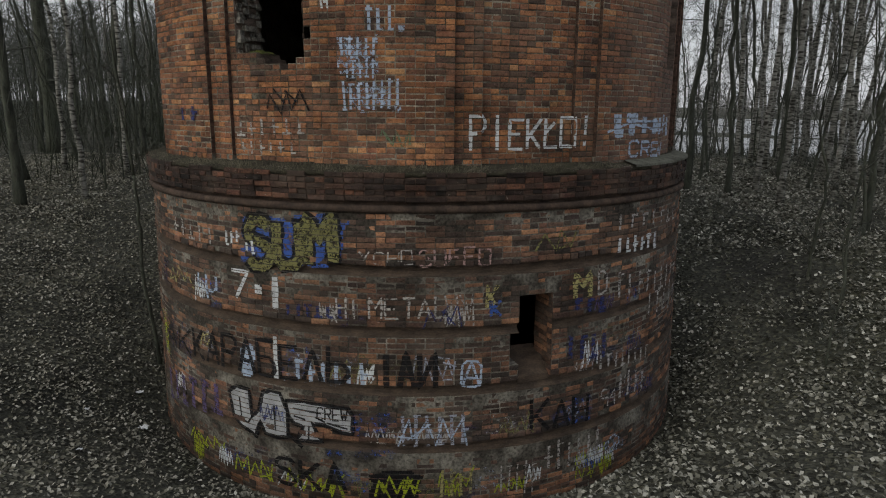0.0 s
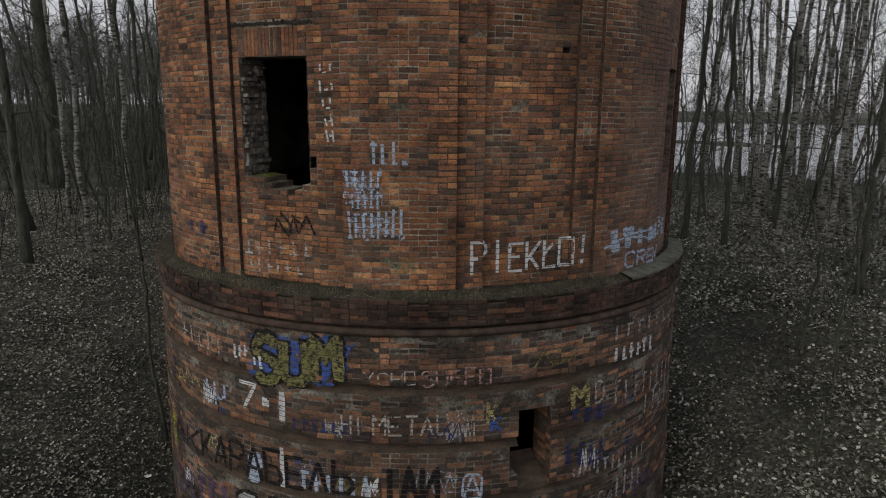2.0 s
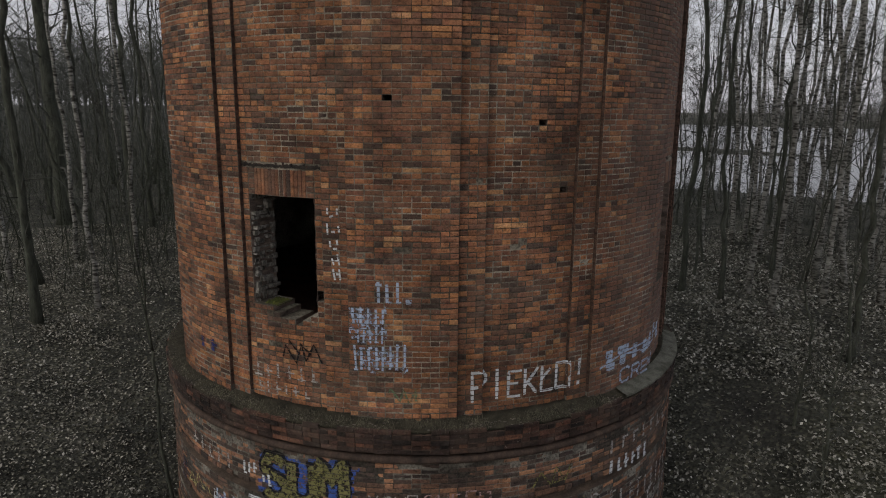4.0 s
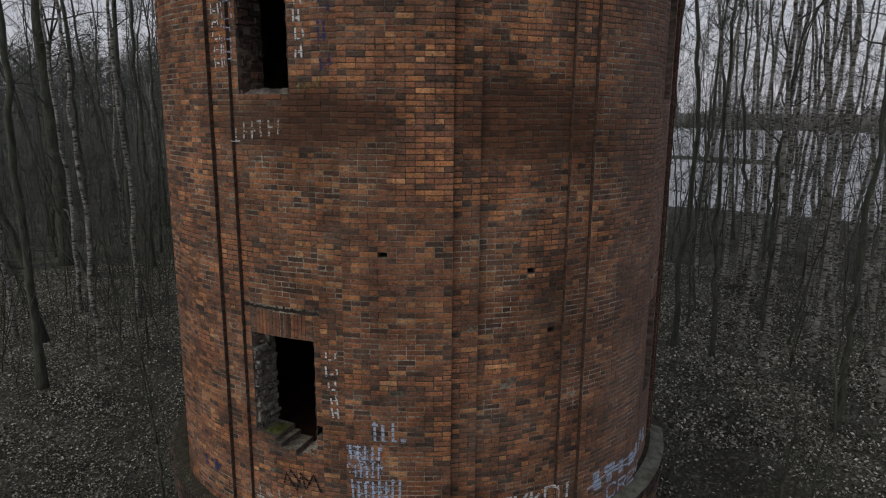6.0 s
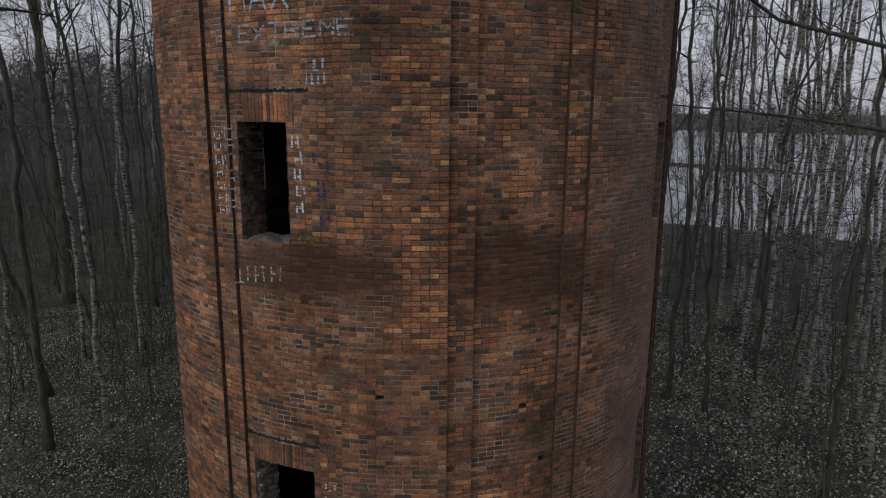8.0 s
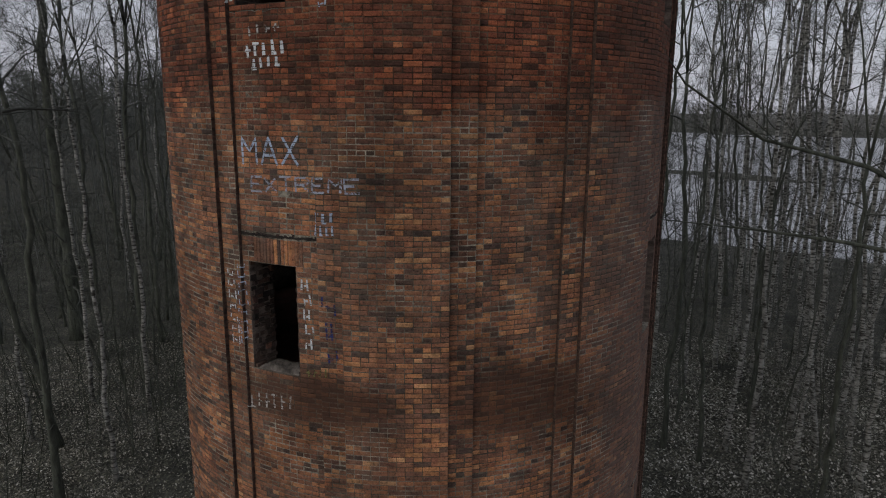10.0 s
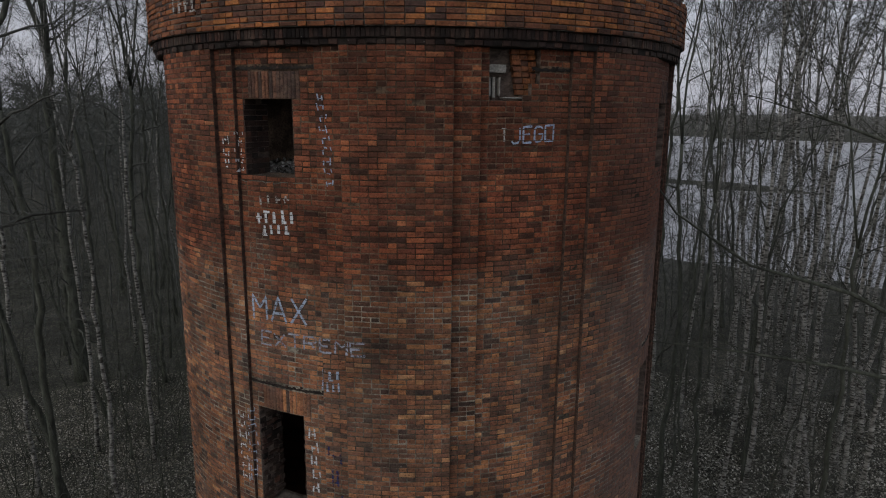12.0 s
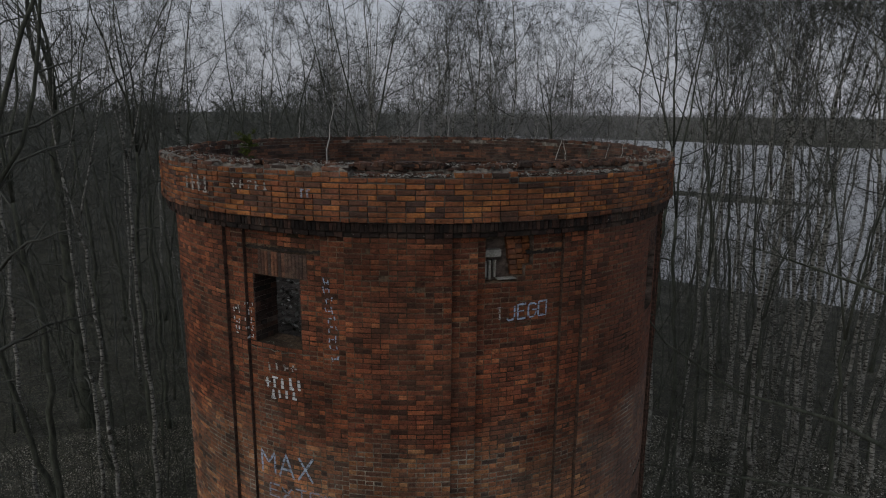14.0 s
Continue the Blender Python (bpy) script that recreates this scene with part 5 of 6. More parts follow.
# thin understorey stems
def stem(shape, x, y, h):
    z = ground_z(x, y) - 0.05
    ra = 0.005 + 0.0024 * h
    p0, p1 = Vector((x, y, z)), Vector((x + far_rng.uniform(-0.17, 0.17) * h, y + far_rng.uniform(-0.17, 0.17) * h, z + h * 0.5))
    p2 = Vector((p1[0] + far_rng.uniform(-0.2, 0.2) * h, p1[1] + far_rng.uniform(-0.2, 0.2) * h, z + h))
    shape.tube([p0, p1, p2], [ra, ra * 0.7, 0.005], 3, cap=False)
    for q in range(7):
        u, a, ln = far_rng.uniform(0.2, 0.97), far_rng.uniform(0, 6.28), h * far_rng.uniform(0.1, 0.28)
        b = p0.lerp(p1, u * 2) if u < 0.5 else p1.lerp(p2, u * 2 - 1)
        e = b + Vector((math.cos(a), math.sin(a), far_rng.uniform(-0.1, 1.2))) * ln
        sliver(shape, b, e, max(ra * 0.8, 0.01), far_rng, 0.2)
        for w in range(2):
            c = b.lerp(e, far_rng.uniform(0.3, 1.0))
            sliver(shape, c, c + Vector((far_rng.uniform(-1, 1), far_rng.uniform(-1, 1), far_rng.uniform(-0.4, 1))) * ln * 0.5, 0.009, far_rng)


brush, bramble = Shape(), Shape()
stems = 0
while stems < 2900:
    az = far_rng.uniform(-42, 4) if stems < 1700 else far_rng.uniform(16, 39)
    d = 20 + 60 * far_rng.random() ** 0.7 if stems < 1700 else far_rng.uniform(30, 68)
    x, y = d * math.sin(radians(az)), -14.2 + d * math.cos(radians(az))
    if math.hypot(x, y) < 9 or lake_mask(x, y) > 0.05 or (abs(x) < 8 and y < 8) or noise.noise((x * 0.12, y * 0.12, 9)) < far_rng.uniform(-0.7, 0.25):
        continue
    stems += 1
    if az < 4:
        stem(brush, x, y, far_rng.uniform(1.0, 6.5))
    else:
        stem(bramble, x, y, far_rng.uniform(0.25, 0.8) + (1.2 if far_rng.random() < 0.1 else 0))
briar = new("bramble", bramble.mesh("bramble", bramble_mat))
tagged(briar, "low dark green-brown bramble between the trees", "bramble", kind="stuff")
thicket = new("undergrowth", brush.mesh("undergrowth", bramble_mat))
tagged(thicket, "tangled thin leafless undergrowth between the trees", "undergrowth", kind="stuff")

# scrub along the shore and between the trunks
placed = 0
while placed < 420:
    az = far_rng.uniform(15, 42) if placed < 290 else far_rng.uniform(-46, -6)
    d = far_rng.uniform(50, 110) if placed < 290 else far_rng.uniform(40, 85)
    x, y = d * math.sin(radians(az)), -14.2 + d * math.cos(radians(az))
    if placed < 290 and not 58 < 0.62 * x + 0.78 * (y + 14.2) < 89:
        continue
    far_tree(x, y, far_rng.uniform(0.5, 1.5) if az > 0 else far_rng.uniform(4, 11), 34, 0.026, 0.05)
    placed += 1
lakeside = Shape()
placed = 0
while placed < 130:
    az = far_rng.uniform(-9, 18) if placed < 140 else far_rng.uniform(13, 46)
    d = far_rng.uniform(52, 100)
    x, y = d * math.sin(radians(az)), -14.2 + d * math.cos(radians(az))
    if lake_mask(x, y) > 0.15:
        continue
    far_tree(x, y, far_rng.uniform(19, 29), 60, 0.045, 0.35, lakeside)
    placed += 1
lake_woods = new("lakeside_woods", lakeside.mesh("lakeside_woods", shore_mat))
tagged(lake_woods, "pale grey leafless trees along the lake", "woods", kind="stuff")
# the deep woods beyond the clearing, and the far shore
shore = Shape()
placed = 0
while placed < 1050:
    az, d = far_rng.uniform(-60, 3), far_rng.uniform(85, 280)
    x, y = d * math.sin(radians(az)), -14.2 + d * math.cos(radians(az))
    if lake_mask(x, y) > 0.1:
        continue
    tall = 1 + 0.35 * noise.noise((x * 0.02, y * 0.02, 6.0)) + (0.18 if far_rng.random() < 0.15 else 0)
    far_tree(x, y, (far_rng.uniform(16, 24.5) if d > 140 else far_rng.uniform(13, 18.5)) * tall, 34, 0.06 + 0.0006 * d, 0.3)
    placed += 1
placed = 0
while placed < 1300:
    az, d = far_rng.uniform(2, 54), 500 + 480 * far_rng.random() ** 1.6
    x, y = d * math.sin(radians(az)), -14.2 + d * math.cos(radians(az))
    if lake_mask(x, y) > 0.1:
        continue
    tall = 1 + 0.55 * noise.noise((x * 0.012, y * 0.012, 2.0)) + (0.5 if far_rng.random() < 0.1 else 0)
    far_tree(x, y, far_rng.uniform(7, 12) * tall + 8 * smooth(560, 760, d), 26, 0.3, 0.05, shore)
    placed += 1
shore_woods = new("shore_woods", shore.mesh("shore_woods", shore_mat))
tagged(shore_woods, "pale grey leafless woods on the far shore", "woods", kind="stuff")
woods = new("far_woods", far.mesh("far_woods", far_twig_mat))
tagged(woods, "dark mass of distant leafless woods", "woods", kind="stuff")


# ---- scraps of paper thrown down by the tower
def paper_scrap(x, y, size, seed):
    g = random.Random(seed)
    s = Shape()
    n = 4
    for i in range(n + 1):
        for j in range(n + 1):
            s.v.append(((i / n - 0.5) * size + g.uniform(-0.01, 0.01), (j / n - 0.5) * size * 0.7 + g.uniform(-0.01, 0.01), g.uniform(0.0, 0.35) * size))
    for i in range(n):
        for j in range(n):
            s.f.append((i * (n + 1) + j, (i + 1) * (n + 1) + j, (i + 1) * (n + 1) + j + 1, i * (n + 1) + j + 1))
    ob = new("paper_scrap", s.mesh("paper_scrap", paper_mat))
    ob.location = (x, y, ground_z(x, y) + 0.03)
    tagged(ob, "crumpled white scrap of litter on the leaves", "litter", "litter by the tower")


paper_mat = plain_mat("crumpled_paper", (0.5, 0.52, 0.55), (0.72, 0.73, 0.75), 12.0)
paper_scrap(-5.4, -2.0, 0.13, 1)
paper_scrap(-4.75, -3.45, 0.16, 2)
paper_scrap(-5.6, -3.6, 0.09, 3)
paper_scrap(-4.9, -5.2, 0.08, 4)


# ---- an old tree beside the hollow whose limbs reach in towards the tower
def reaching_tree():
    g = random.Random(63)
    thing = new("old_tree")
    tagged(thing, "old bare tree with long limbs reaching to the tower", "tree")
    x0, y0 = 11.6, -2.6
    z0 = ground_z(x0, y0)
    thing.location = (x0, y0, z0)
    trunk, limbs = Shape(), Shape()
    pts = [Vector((0.25 * math.sin(u * 0.9), 0.2 * math.cos(u * 0.7), u * 2.0 - 0.3)) for u in range(12)]
    trunk.tube(pts, [0.24 - 0.019 * u for u in range(12)], 9)
    runs = [[(0.1, 0, 9.6), (-1.8, 0.0, 10.9), (-3.6, 0.2, 11.4), (-5.4, 0.3, 11.5), (-7.0, 0.5, 11.6)], [(0.1, 0, 10.4), (-1.6, 0.2, 11.9), (-3.2, 0.4, 12.6), (-5.2, 0.7, 13.2), (-6.6, 0.9, 14.2), (-7.3, 1.0, 15.0)],
            [(0.1, 0, 12.5), (-1.2, -0.3, 14.2), (-2.6, -0.2, 15.4), (-4.2, 0.0, 16.0), (-5.2, 0.3, 16.2)], [(0.1, 0, 15), (1.6, 1, 17), (2.8, 2.0, 18.6)], [(0.1, 0, 13), (1.2, -1.5, 14.6), (1.9, -3.0, 16)], [(0.1, 0, 17), (-1.5, 0.6, 18.8), (-2.6, 1.4, 20.2)]]
    for run in runs:
        line = [Vector(p) + Vector((g.uniform(-0.1, 0.1), g.uniform(-0.1, 0.1), g.uniform(-0.1, 0.1))) for p in run]
        n = len(line)
        limbs.tube(line, [0.065 * (1 - 0.85 * i / (n - 1)) for i in range(n)], 6)
        for q in range(26):
            i = g.randint(1, n - 1)
            p = line[i - 1].lerp(line[i], g.random())
            d = ((line[i] - line[i - 1]).normalized() * 0.7 + Vector((g.uniform(-1, 1), g.uniform(-1, 1), g.uniform(-0.5, 1)))).normalized() * g.uniform(0.5, 1.5)
            m = p + d * 0.5 + Vector((0, 0, g.uniform(-0.1, 0.1)))
            limbs.tube([p, m, p + d], [0.014, 0.009, 0.004], 3, cap=False)
            for w in range(4):
                s = m.lerp(p + d, g.random())
                e = s + (d * 0.5 + Vector((g.uniform(-1, 1), g.uniform(-1, 1), g.uniform(-0.5, 1))) * 0.4) * g.uniform(0.4, 0.9)
                limbs.tube([s, e], [0.006, 0.003], 3, cap=False)
    part("trunk", trunk, bark_mat, thing, smooth=True)
    part("crown", limbs, bark_mat, thing, "long dark limbs and twigs", True)


reaching_tree()


# ---------------------------------------------------------------- writing and paint on the walls
WHITE = paint_mat("white_paint", (0.66, 0.69, 0.72), 0.39)
PALE_BLUE = paint_mat("pale_blue_paint", (0.42, 0.51, 0.66), 0.41)
DIM = paint_mat("faded_chalk", (0.44, 0.42, 0.4), 0.47)
DIM_BLUE = paint_mat("faded_blue_white_paint", (0.38, 0.41, 0.5), 0.46)
PINK = paint_mat("faded_pink_paint", (0.42, 0.28, 0.27), 0.49)
BLACK = paint_mat("black_paint", (0.01, 0.01, 0.012), 0.36)
NAVY = paint_mat("dark_blue_paint", (0.03, 0.04, 0.14), 0.45)
BLUE = paint_mat("blue_paint", (0.05, 0.11, 0.38), 0.44)
PURPLE = paint_mat("purple_paint", (0.1, 0.075, 0.17), 0.46)
OLIVE = paint_mat("olive_yellow_paint", (0.2, 0.19, 0.075), 0.47)
YELLOW = paint_mat("yellow_paint", (0.4, 0.36, 0.16), 0.47)
LIME = paint_mat("yellow_green_paint", (0.36, 0.42, 0.03), 0.4)
GREEN = paint_mat("faded_green_paint", (0.16, 0.22, 0.13), 0.49)
SILVER = paint_mat("silver_paint", (0.42, 0.43, 0.45), 0.36)

# strokes of the letters on a grid 4 wide and 6 high: x then y
GLYPHS = {
    "P": ("00063645443303",), "I": ("2026",), "E": ("46060040", "0333"), "K": ("0006", "4602", "1340"), "Ł": ("060040", "0335"), "O": ("0006464000",), "J": ("4641301001",), "G": ("45361605011030414323",),
    "!": ("2226", "2021"), "C": ("4536160501103041",), "R": ("00063645443303", "2340"), "W": ("0610243046",), "M": ("0006234640",), "A": ("002640", "1232"),
    "X": ("0640", "0046"), "T": ("0646", "2026"), "L": ("060040",), "H": ("0006", "4046", "0343"), "Y": ("0623", "462320"), "S": ("4536160504334241301001",), "U": ("060110304146",),
    "F": ("460600", "0333"), "D": ("00062645412000",), "7": ("064610",), "Ψ": ("060312324346", "2620"), "Р": ("00063645443303",), "Б": ("4606003041423303",),
    "К": ("0006", "4602", "1340"), "А": ("002640", "1232"), "Е": ("46060040", "0333"), "Л": ("002640",), "Ь": ("06003041423303",), "И": ("06004640",), "Ⓐ": ("103041453616050110", "002640", "1232"),
    "9": ("40461605033343",), "4": ("30360343",),
}
paint_rng = random.Random(8)
OWNERS = {"s": shaft, "p": plinth, "r": parapet}
layer = [0]


def paint_r(s, th, z):
    if s == "s":
        return col_r[int((th - TH0) // CELL) % COLS]
    return R_RIM + 0.006 if s == "r" else plinth_r(z) + 0.004


def coat(s, shape, material, label):
    if not shape.f:
        return None
    return part("graffiti", shape, material, OWNERS[s], label)


def lift():
    layer[0] += 1
    return 0.0075 + 0.0003 * layer[0]


def ribbon(shape, s, pts, w, up):
    """A painted line through (angle, height) points, w metres wide."""
    fine = []
    for (a, b), (c, d) in zip(pts, pts[1:]):
        n = max(1, int(math.hypot(radians(c - a) * 5, d - b) / 0.06))
        fine += [(a + (c - a) * i / n, b + (d - b) * i / n) for i in range(n)]
    fine.append(pts[-1])
    if len(fine) < 2:
        return
    across = max(1, math.ceil(w / 0.06))
    k, n = len(shape.v), len(fine)
    for i, (a, b) in enumerate(fine):
        p, q = fine[max(i - 1, 0)], fine[min(i + 1, len(fine) - 1)]
        dx, dz = radians(q[0] - p[0]) * 5, q[1] - p[1]
        length = math.hypot(dx, dz) or 1
        h = w / 2 * paint_rng.uniform(0.8, 1.15)
        ox, oz = -dz / length * h, dx / length * h
        for j in range(across + 1):
            sg = 1 - 2 * j / across
            t, z = a + math.degrees(sg * ox / 5), b + sg * oz
            shape.v.append(on_wall(paint_r(s, t, z) + up, t, z))
    row = across + 1
    for i in range(n - 1):
        for j in range(across):
            shape.f.append((k + i * row + j, k + (i + 1) * row + j, k + (i + 1) * row + j + 1, k + i * row + j + 1))


def stroke_text(shape, s, text, place, w, up):
    n = len(text)
    for i, ch in enumerate(text):
        slant = paint_rng.uniform(-0.05, 0.05)
        tall = paint_rng.uniform(0.92, 1.1)
        for line in GLYPHS.get(ch, ()):
            pts = []
            for j in range(0, len(line) - 1, 2):
                gx, gy = int(line[j]) / 4 + paint_rng.uniform(-0.04, 0.04), int(line[j + 1]) / 6 * tall + paint_rng.uniform(-0.02, 0.02)
                pts.append(place((i + 0.1 + 0.76 * gx + slant * gy) / n, gy))
            ribbon(shape, s, pts, w, up)


def lettering(s, text, t0, z0, t1, z1, h, material, w, label):
    shape = Shape()
    stroke_text(shape, s, text, lambda u, v: (t0 + (t1 - t0) * u, z0 + (z1 - z0) * u + h * v), w, lift())
    return coat(s, shape, material, label)


def bars(s, n, t0, z0, t1, z1, h, material, label, dense):
    """Writing that cannot be read: plain bars of its size."""
    shape, up = Shape(), lift()
    for i in range(n):
        u = (i + 0.5) / n
        t, z = t0 + (t1 - t0) * u, z0 + (z1 - z0) * u
        w = abs(t1 - t0) / n * 0.0873 * dense * 0.55
        ribbon(shape, s, [(t + paint_rng.uniform(-0.15, 0.15), z + h * paint_rng.uniform(0, 0.12)), (t + paint_rng.uniform(-0.15, 0.15), z + h * paint_rng.uniform(0.85, 1.05))], w, up)
        if paint_rng.random() < 0.75:
            v = paint_rng.choice((0.1, 0.5, 0.9))
            half = (t1 - t0) / n * 0.42
            ribbon(shape, s, [(t - half * paint_rng.uniform(0, 1), z + h * v), (t + half, z + h * v)], w * 0.8, up)
    return coat(s, shape, material, label)


def bars_down(s, n, t0, z0, t1, z1, wide, material, label):
    shape, up = Shape(), lift()
    half = math.degrees(wide / 5) / 2
    for i in range(n):
        u0, u1 = (i + 0.12) / n, (i + 0.85) / n
        ta, za, tb, zb = t0 + (t1 - t0) * u0 + half, z0 + (z1 - z0) * u0, t0 + (t1 - t0) * u1 + half, z0 + (z1 - z0) * u1
        w = min(0.034, abs(za - zb) * 0.18)
        at = lambda u, v: (ta + (tb - ta) * v + half * (u * 2 - 1), za + (zb - za) * v)
        for u in (paint_rng.uniform(0.0, 0.25), paint_rng.uniform(0.6, 1.0)):
            v0, v1 = paint_rng.choice(((0.0, 1.0), (0.0, 0.55), (0.4, 1.0), (0.2, 0.75)))
            ribbon(shape, s, [at(u, v0), at(u + paint_rng.uniform(-0.12, 0.12), v1)], w, up)
        v = paint_rng.uniform(0.05, 0.95)
        ribbon(shape, s, [at(0.3, v), at(0.62, v + paint_rng.uniform(-0.1, 0.1))], w, up)
    return coat(s, shape, material, label)


THIN = {}


def thin_coat(material):
    """The same paint, rubbed thin."""
    if material.name not in THIN:
        colour, worn = COLOURS[material.name]
        THIN[material.name] = paint_mat(material.name + "_rubbed", colour, worn + 0.15)
    return THIN[material.name]


def filled(s, outline, material, label):
    """A painted area inside an outline of (angle, height) points."""
    shape, up = Shape(), lift()
    lo_t, hi_t = min(p[0] for p in outline), max(p[0] for p in outline)
    lo_z, hi_z = min(p[1] for p in outline), max(p[1] for p in outline)
    dt, dz = math.degrees(0.02 / 5.2), 0.02

    def inside(t, z):
        odd = False
        for (a, b), (c, d) in zip(outline, outline[1:] + outline[:1]):
            if (b > z) != (d > z) and t < a + (z - b) / (d - b) * (c - a):
                odd = not odd
        return odd

    for i in range(int((hi_t - lo_t) / dt)):
        for j in range(int((hi_z - lo_z) / dz)):
            t, z = lo_t + dt * i, lo_z + dz * j
            if inside(t + dt / 2, z + dz / 2):
                shape.quad(*[on_wall(paint_r(s, a, b) + up, a, b) for a, b in ((t, z), (t + dt, z), (t + dt, z + dz), (t, z + dz))])
    return coat(s, shape, material, label)


def traced(s, lines, material, w, label):
    """Painted lines through (angle, height) points."""
    shape, up = Shape(), lift()
    for line in lines:
        ribbon(shape, s, line, w, up)
    return coat(s, shape, material, label)


def blob(s, t0, z0, t1, z1, h, material, label, ragged):
    """A patch of paint with an uneven outline."""
    shape, up = Shape(), lift()
    if ragged > 0.4:
        material = thin_coat(material)
    width = abs(t1 - t0) * 0.0873
    nx, nz = max(3, int(width / 0.03)), max(3, int(h / 0.03))
    off = paint_rng.uniform(0, 50)
    for i in range(nx):
        for j in range(nz):
            u, v = (i + 0.5) / nx, (j + 0.5) / nz
            e = max(abs(u - 0.5), abs(v - 0.5)) * 2
            e = max(e, math.hypot(u - 0.5, v - 0.5) * 1.7)
            if e + ragged * 1.6 * noise.noise((u * width * 6 + off, v * h * 6, off)) > 1.0 - 0.3 * ragged:
                continue
            c = [(u + a / nx / 2, v + b / nz / 2) for a, b in ((-1, -1), (1, -1), (1, 1), (-1, 1))]
            q = [(t0 + (t1 - t0) * a, z0 + (z1 - z0) * a + h * b) for a, b in c]
            shape.quad(*[on_wall(paint_r(s, t, z) + up, t, z) for t, z in q])
    return coat(s, shape, material, label)


def scrawl(s, n, t0, z0, t1, z1, h, material, w, label):
    """A quick zigzag of paint."""
    shape, up = Shape(), lift()
    pts = []
    for i in range(n + 1):
        u = min(1, max(0, i / n + paint_rng.uniform(-0.5, 0.5) / n))
        v = paint_rng.uniform(0.7, 1.0) if i % 2 else paint_rng.uniform(0.0, 0.3)
        pts.append((t0 + (t1 - t0) * u, z0 + (z1 - z0) * u + h * v))
    ribbon(shape, s, pts, w, up)
    for q in range(max(1, n // 3)):
        u, v = paint_rng.random(), paint_rng.random()
        u2 = min(1, u + paint_rng.uniform(0.2, 0.4))
        ribbon(shape, s, [(t0 + (t1 - t0) * u, z0 + (z1 - z0) * u + h * v), (t0 + (t1 - t0) * u2, z0 + (z1 - z0) * u2 + h * paint_rng.random())], w, up)
    return coat(s, shape, material, label)


layer[0] = 0
lettering("s", "PIEKŁO!", 7.67, 5.41, 30.27, 5.46, 0.43, WHITE, 0.05, "white sprayed word")
lettering("s", "CREW", 38.89, 5.28, 54.63, 5.23, 0.22, PALE_BLUE, 0.045, "pale sprayed word")
bars("s", 7, 33.45, 5.60, 62.64, 5.55, 0.30, PALE_BLUE, "crossed-out pale writing", 0.8)
scrawl("s", 3, 33.13, 5.63, 64.17, 5.60, 0.20, PALE_BLUE, 0.035, "line struck through writing")
bars("s", 3, -8.51, 6.95, -3.83, 6.95, 0.32, PALE_BLUE, "pale sprayed writing", 0.6)
bars("s", 1, -3.83, 6.95, -1.99, 6.95, 0.08, PALE_BLUE, "pale sprayed dash", 0.9)
blob("s", -12.92, 6.36, -6.29, 6.36, 0.56, PALE_BLUE, "worn pale blue patch of paint", 0.55)
bars("s", 5, -12.53, 6.63, -6.25, 6.63, 0.26, PALE_BLUE, "pale sprayed writing", 0.55)
bars("s", 5, -11.54, 6.36, -6.64, 6.36, 0.25, PALE_BLUE, "pale sprayed writing", 0.55)
blob("s", -12.21, 5.91, -2.90, 5.92, 0.43, PALE_BLUE, "worn pale blue patch of paint", 0.5)
bars("s", 8, -12.21, 5.91, -2.89, 5.98, 0.40, PALE_BLUE, "pale sprayed writing", 0.6)
bars("s", 6, -33.22, 5.55, -18.83, 5.61, 0.23, DIM, "faded chalked writing", 0.35)
bars("s", 6, -32.62, 5.30, -20.64, 5.33, 0.19, DIM, "faded chalked writing", 0.35)
scrawl("s", 6, -26.11, 5.86, -18.10, 5.87, 0.41, BLACK, 0.03, "black sprayed sign")
scrawl("s", 5, -6.43, 5.45, -1.54, 5.45, 0.29, GREEN, 0.035, "pale green sprayed doodle")
bars("s", 2, -48.34, 5.75, -41.30, 5.76, 0.24, NAVY, "dark blue writing", 0.6)
bars_down("s", 5, -16.55, 8.32, -15.35, 7.23, 0.18, WHITE, "white writing running down the wall")
layer[0] = 0
blob("p", -30.21, 3.66, -10.70, 3.83, 0.76, BLUE, "blue cloud behind a graffiti piece", 0.25)
lettering("p", "SUM", -28.97, 3.71, -12.66, 3.87, 0.66, BLACK, 0.24, "black outline of graffiti letters")
lettering("p", "SUM", -28.97, 3.71, -12.66, 3.87, 0.66, OLIVE, 0.16, "yellow-green graffiti letters")
bars("p", 3, -33.88, 3.96, -30.22, 4.04, 0.21, WHITE, "white hand-sized prints", 0.7)
bars("p", 2, -29.35, 3.86, -27.11, 3.90, 0.20, WHITE, "white hand-sized print", 0.8)
lettering("p", "YCHO", -9.45, 3.86, -0.92, 3.88, 0.18, DIM, 0.02, "faded pink chalked word")
lettering("p", "SUFFO", -0.32, 3.85, 10.99, 3.85, 0.24, PINK, 0.03, "faded pink sprayed word")
scrawl("p", 5, 18.10, 3.96, 26.36, 4.00, 0.34, OLIVE, 0.03, "olive sprayed scrawl")
bars("p", 6, 34.41, 3.82, 48.08, 3.75, 0.26, WHITE, "white sprayed writing", 0.62)
bars("p", 7, 33.70, 4.19, 58.51, 4.10, 0.23, DIM, "faded chalked writing", 0.3)
bars("p", 5, -50.25, 3.97, -36.02, 3.92, 0.30, DIM, "faded chalked writing", 0.3)
layer[0] = 0
lettering("p", "Ψ", -42.22, 3.07, -35.41, 3.07, 0.37, PALE_BLUE, 0.05, "white sprayed sign")
lettering("p", "7", -32.96, 3.19, -28.31, 3.21, 0.39, WHITE, 0.06, "white sprayed figure")
blob("p", -27.55, 3.31, -26.17, 3.31, 0.14, WHITE, "white paint dot", 0.2)
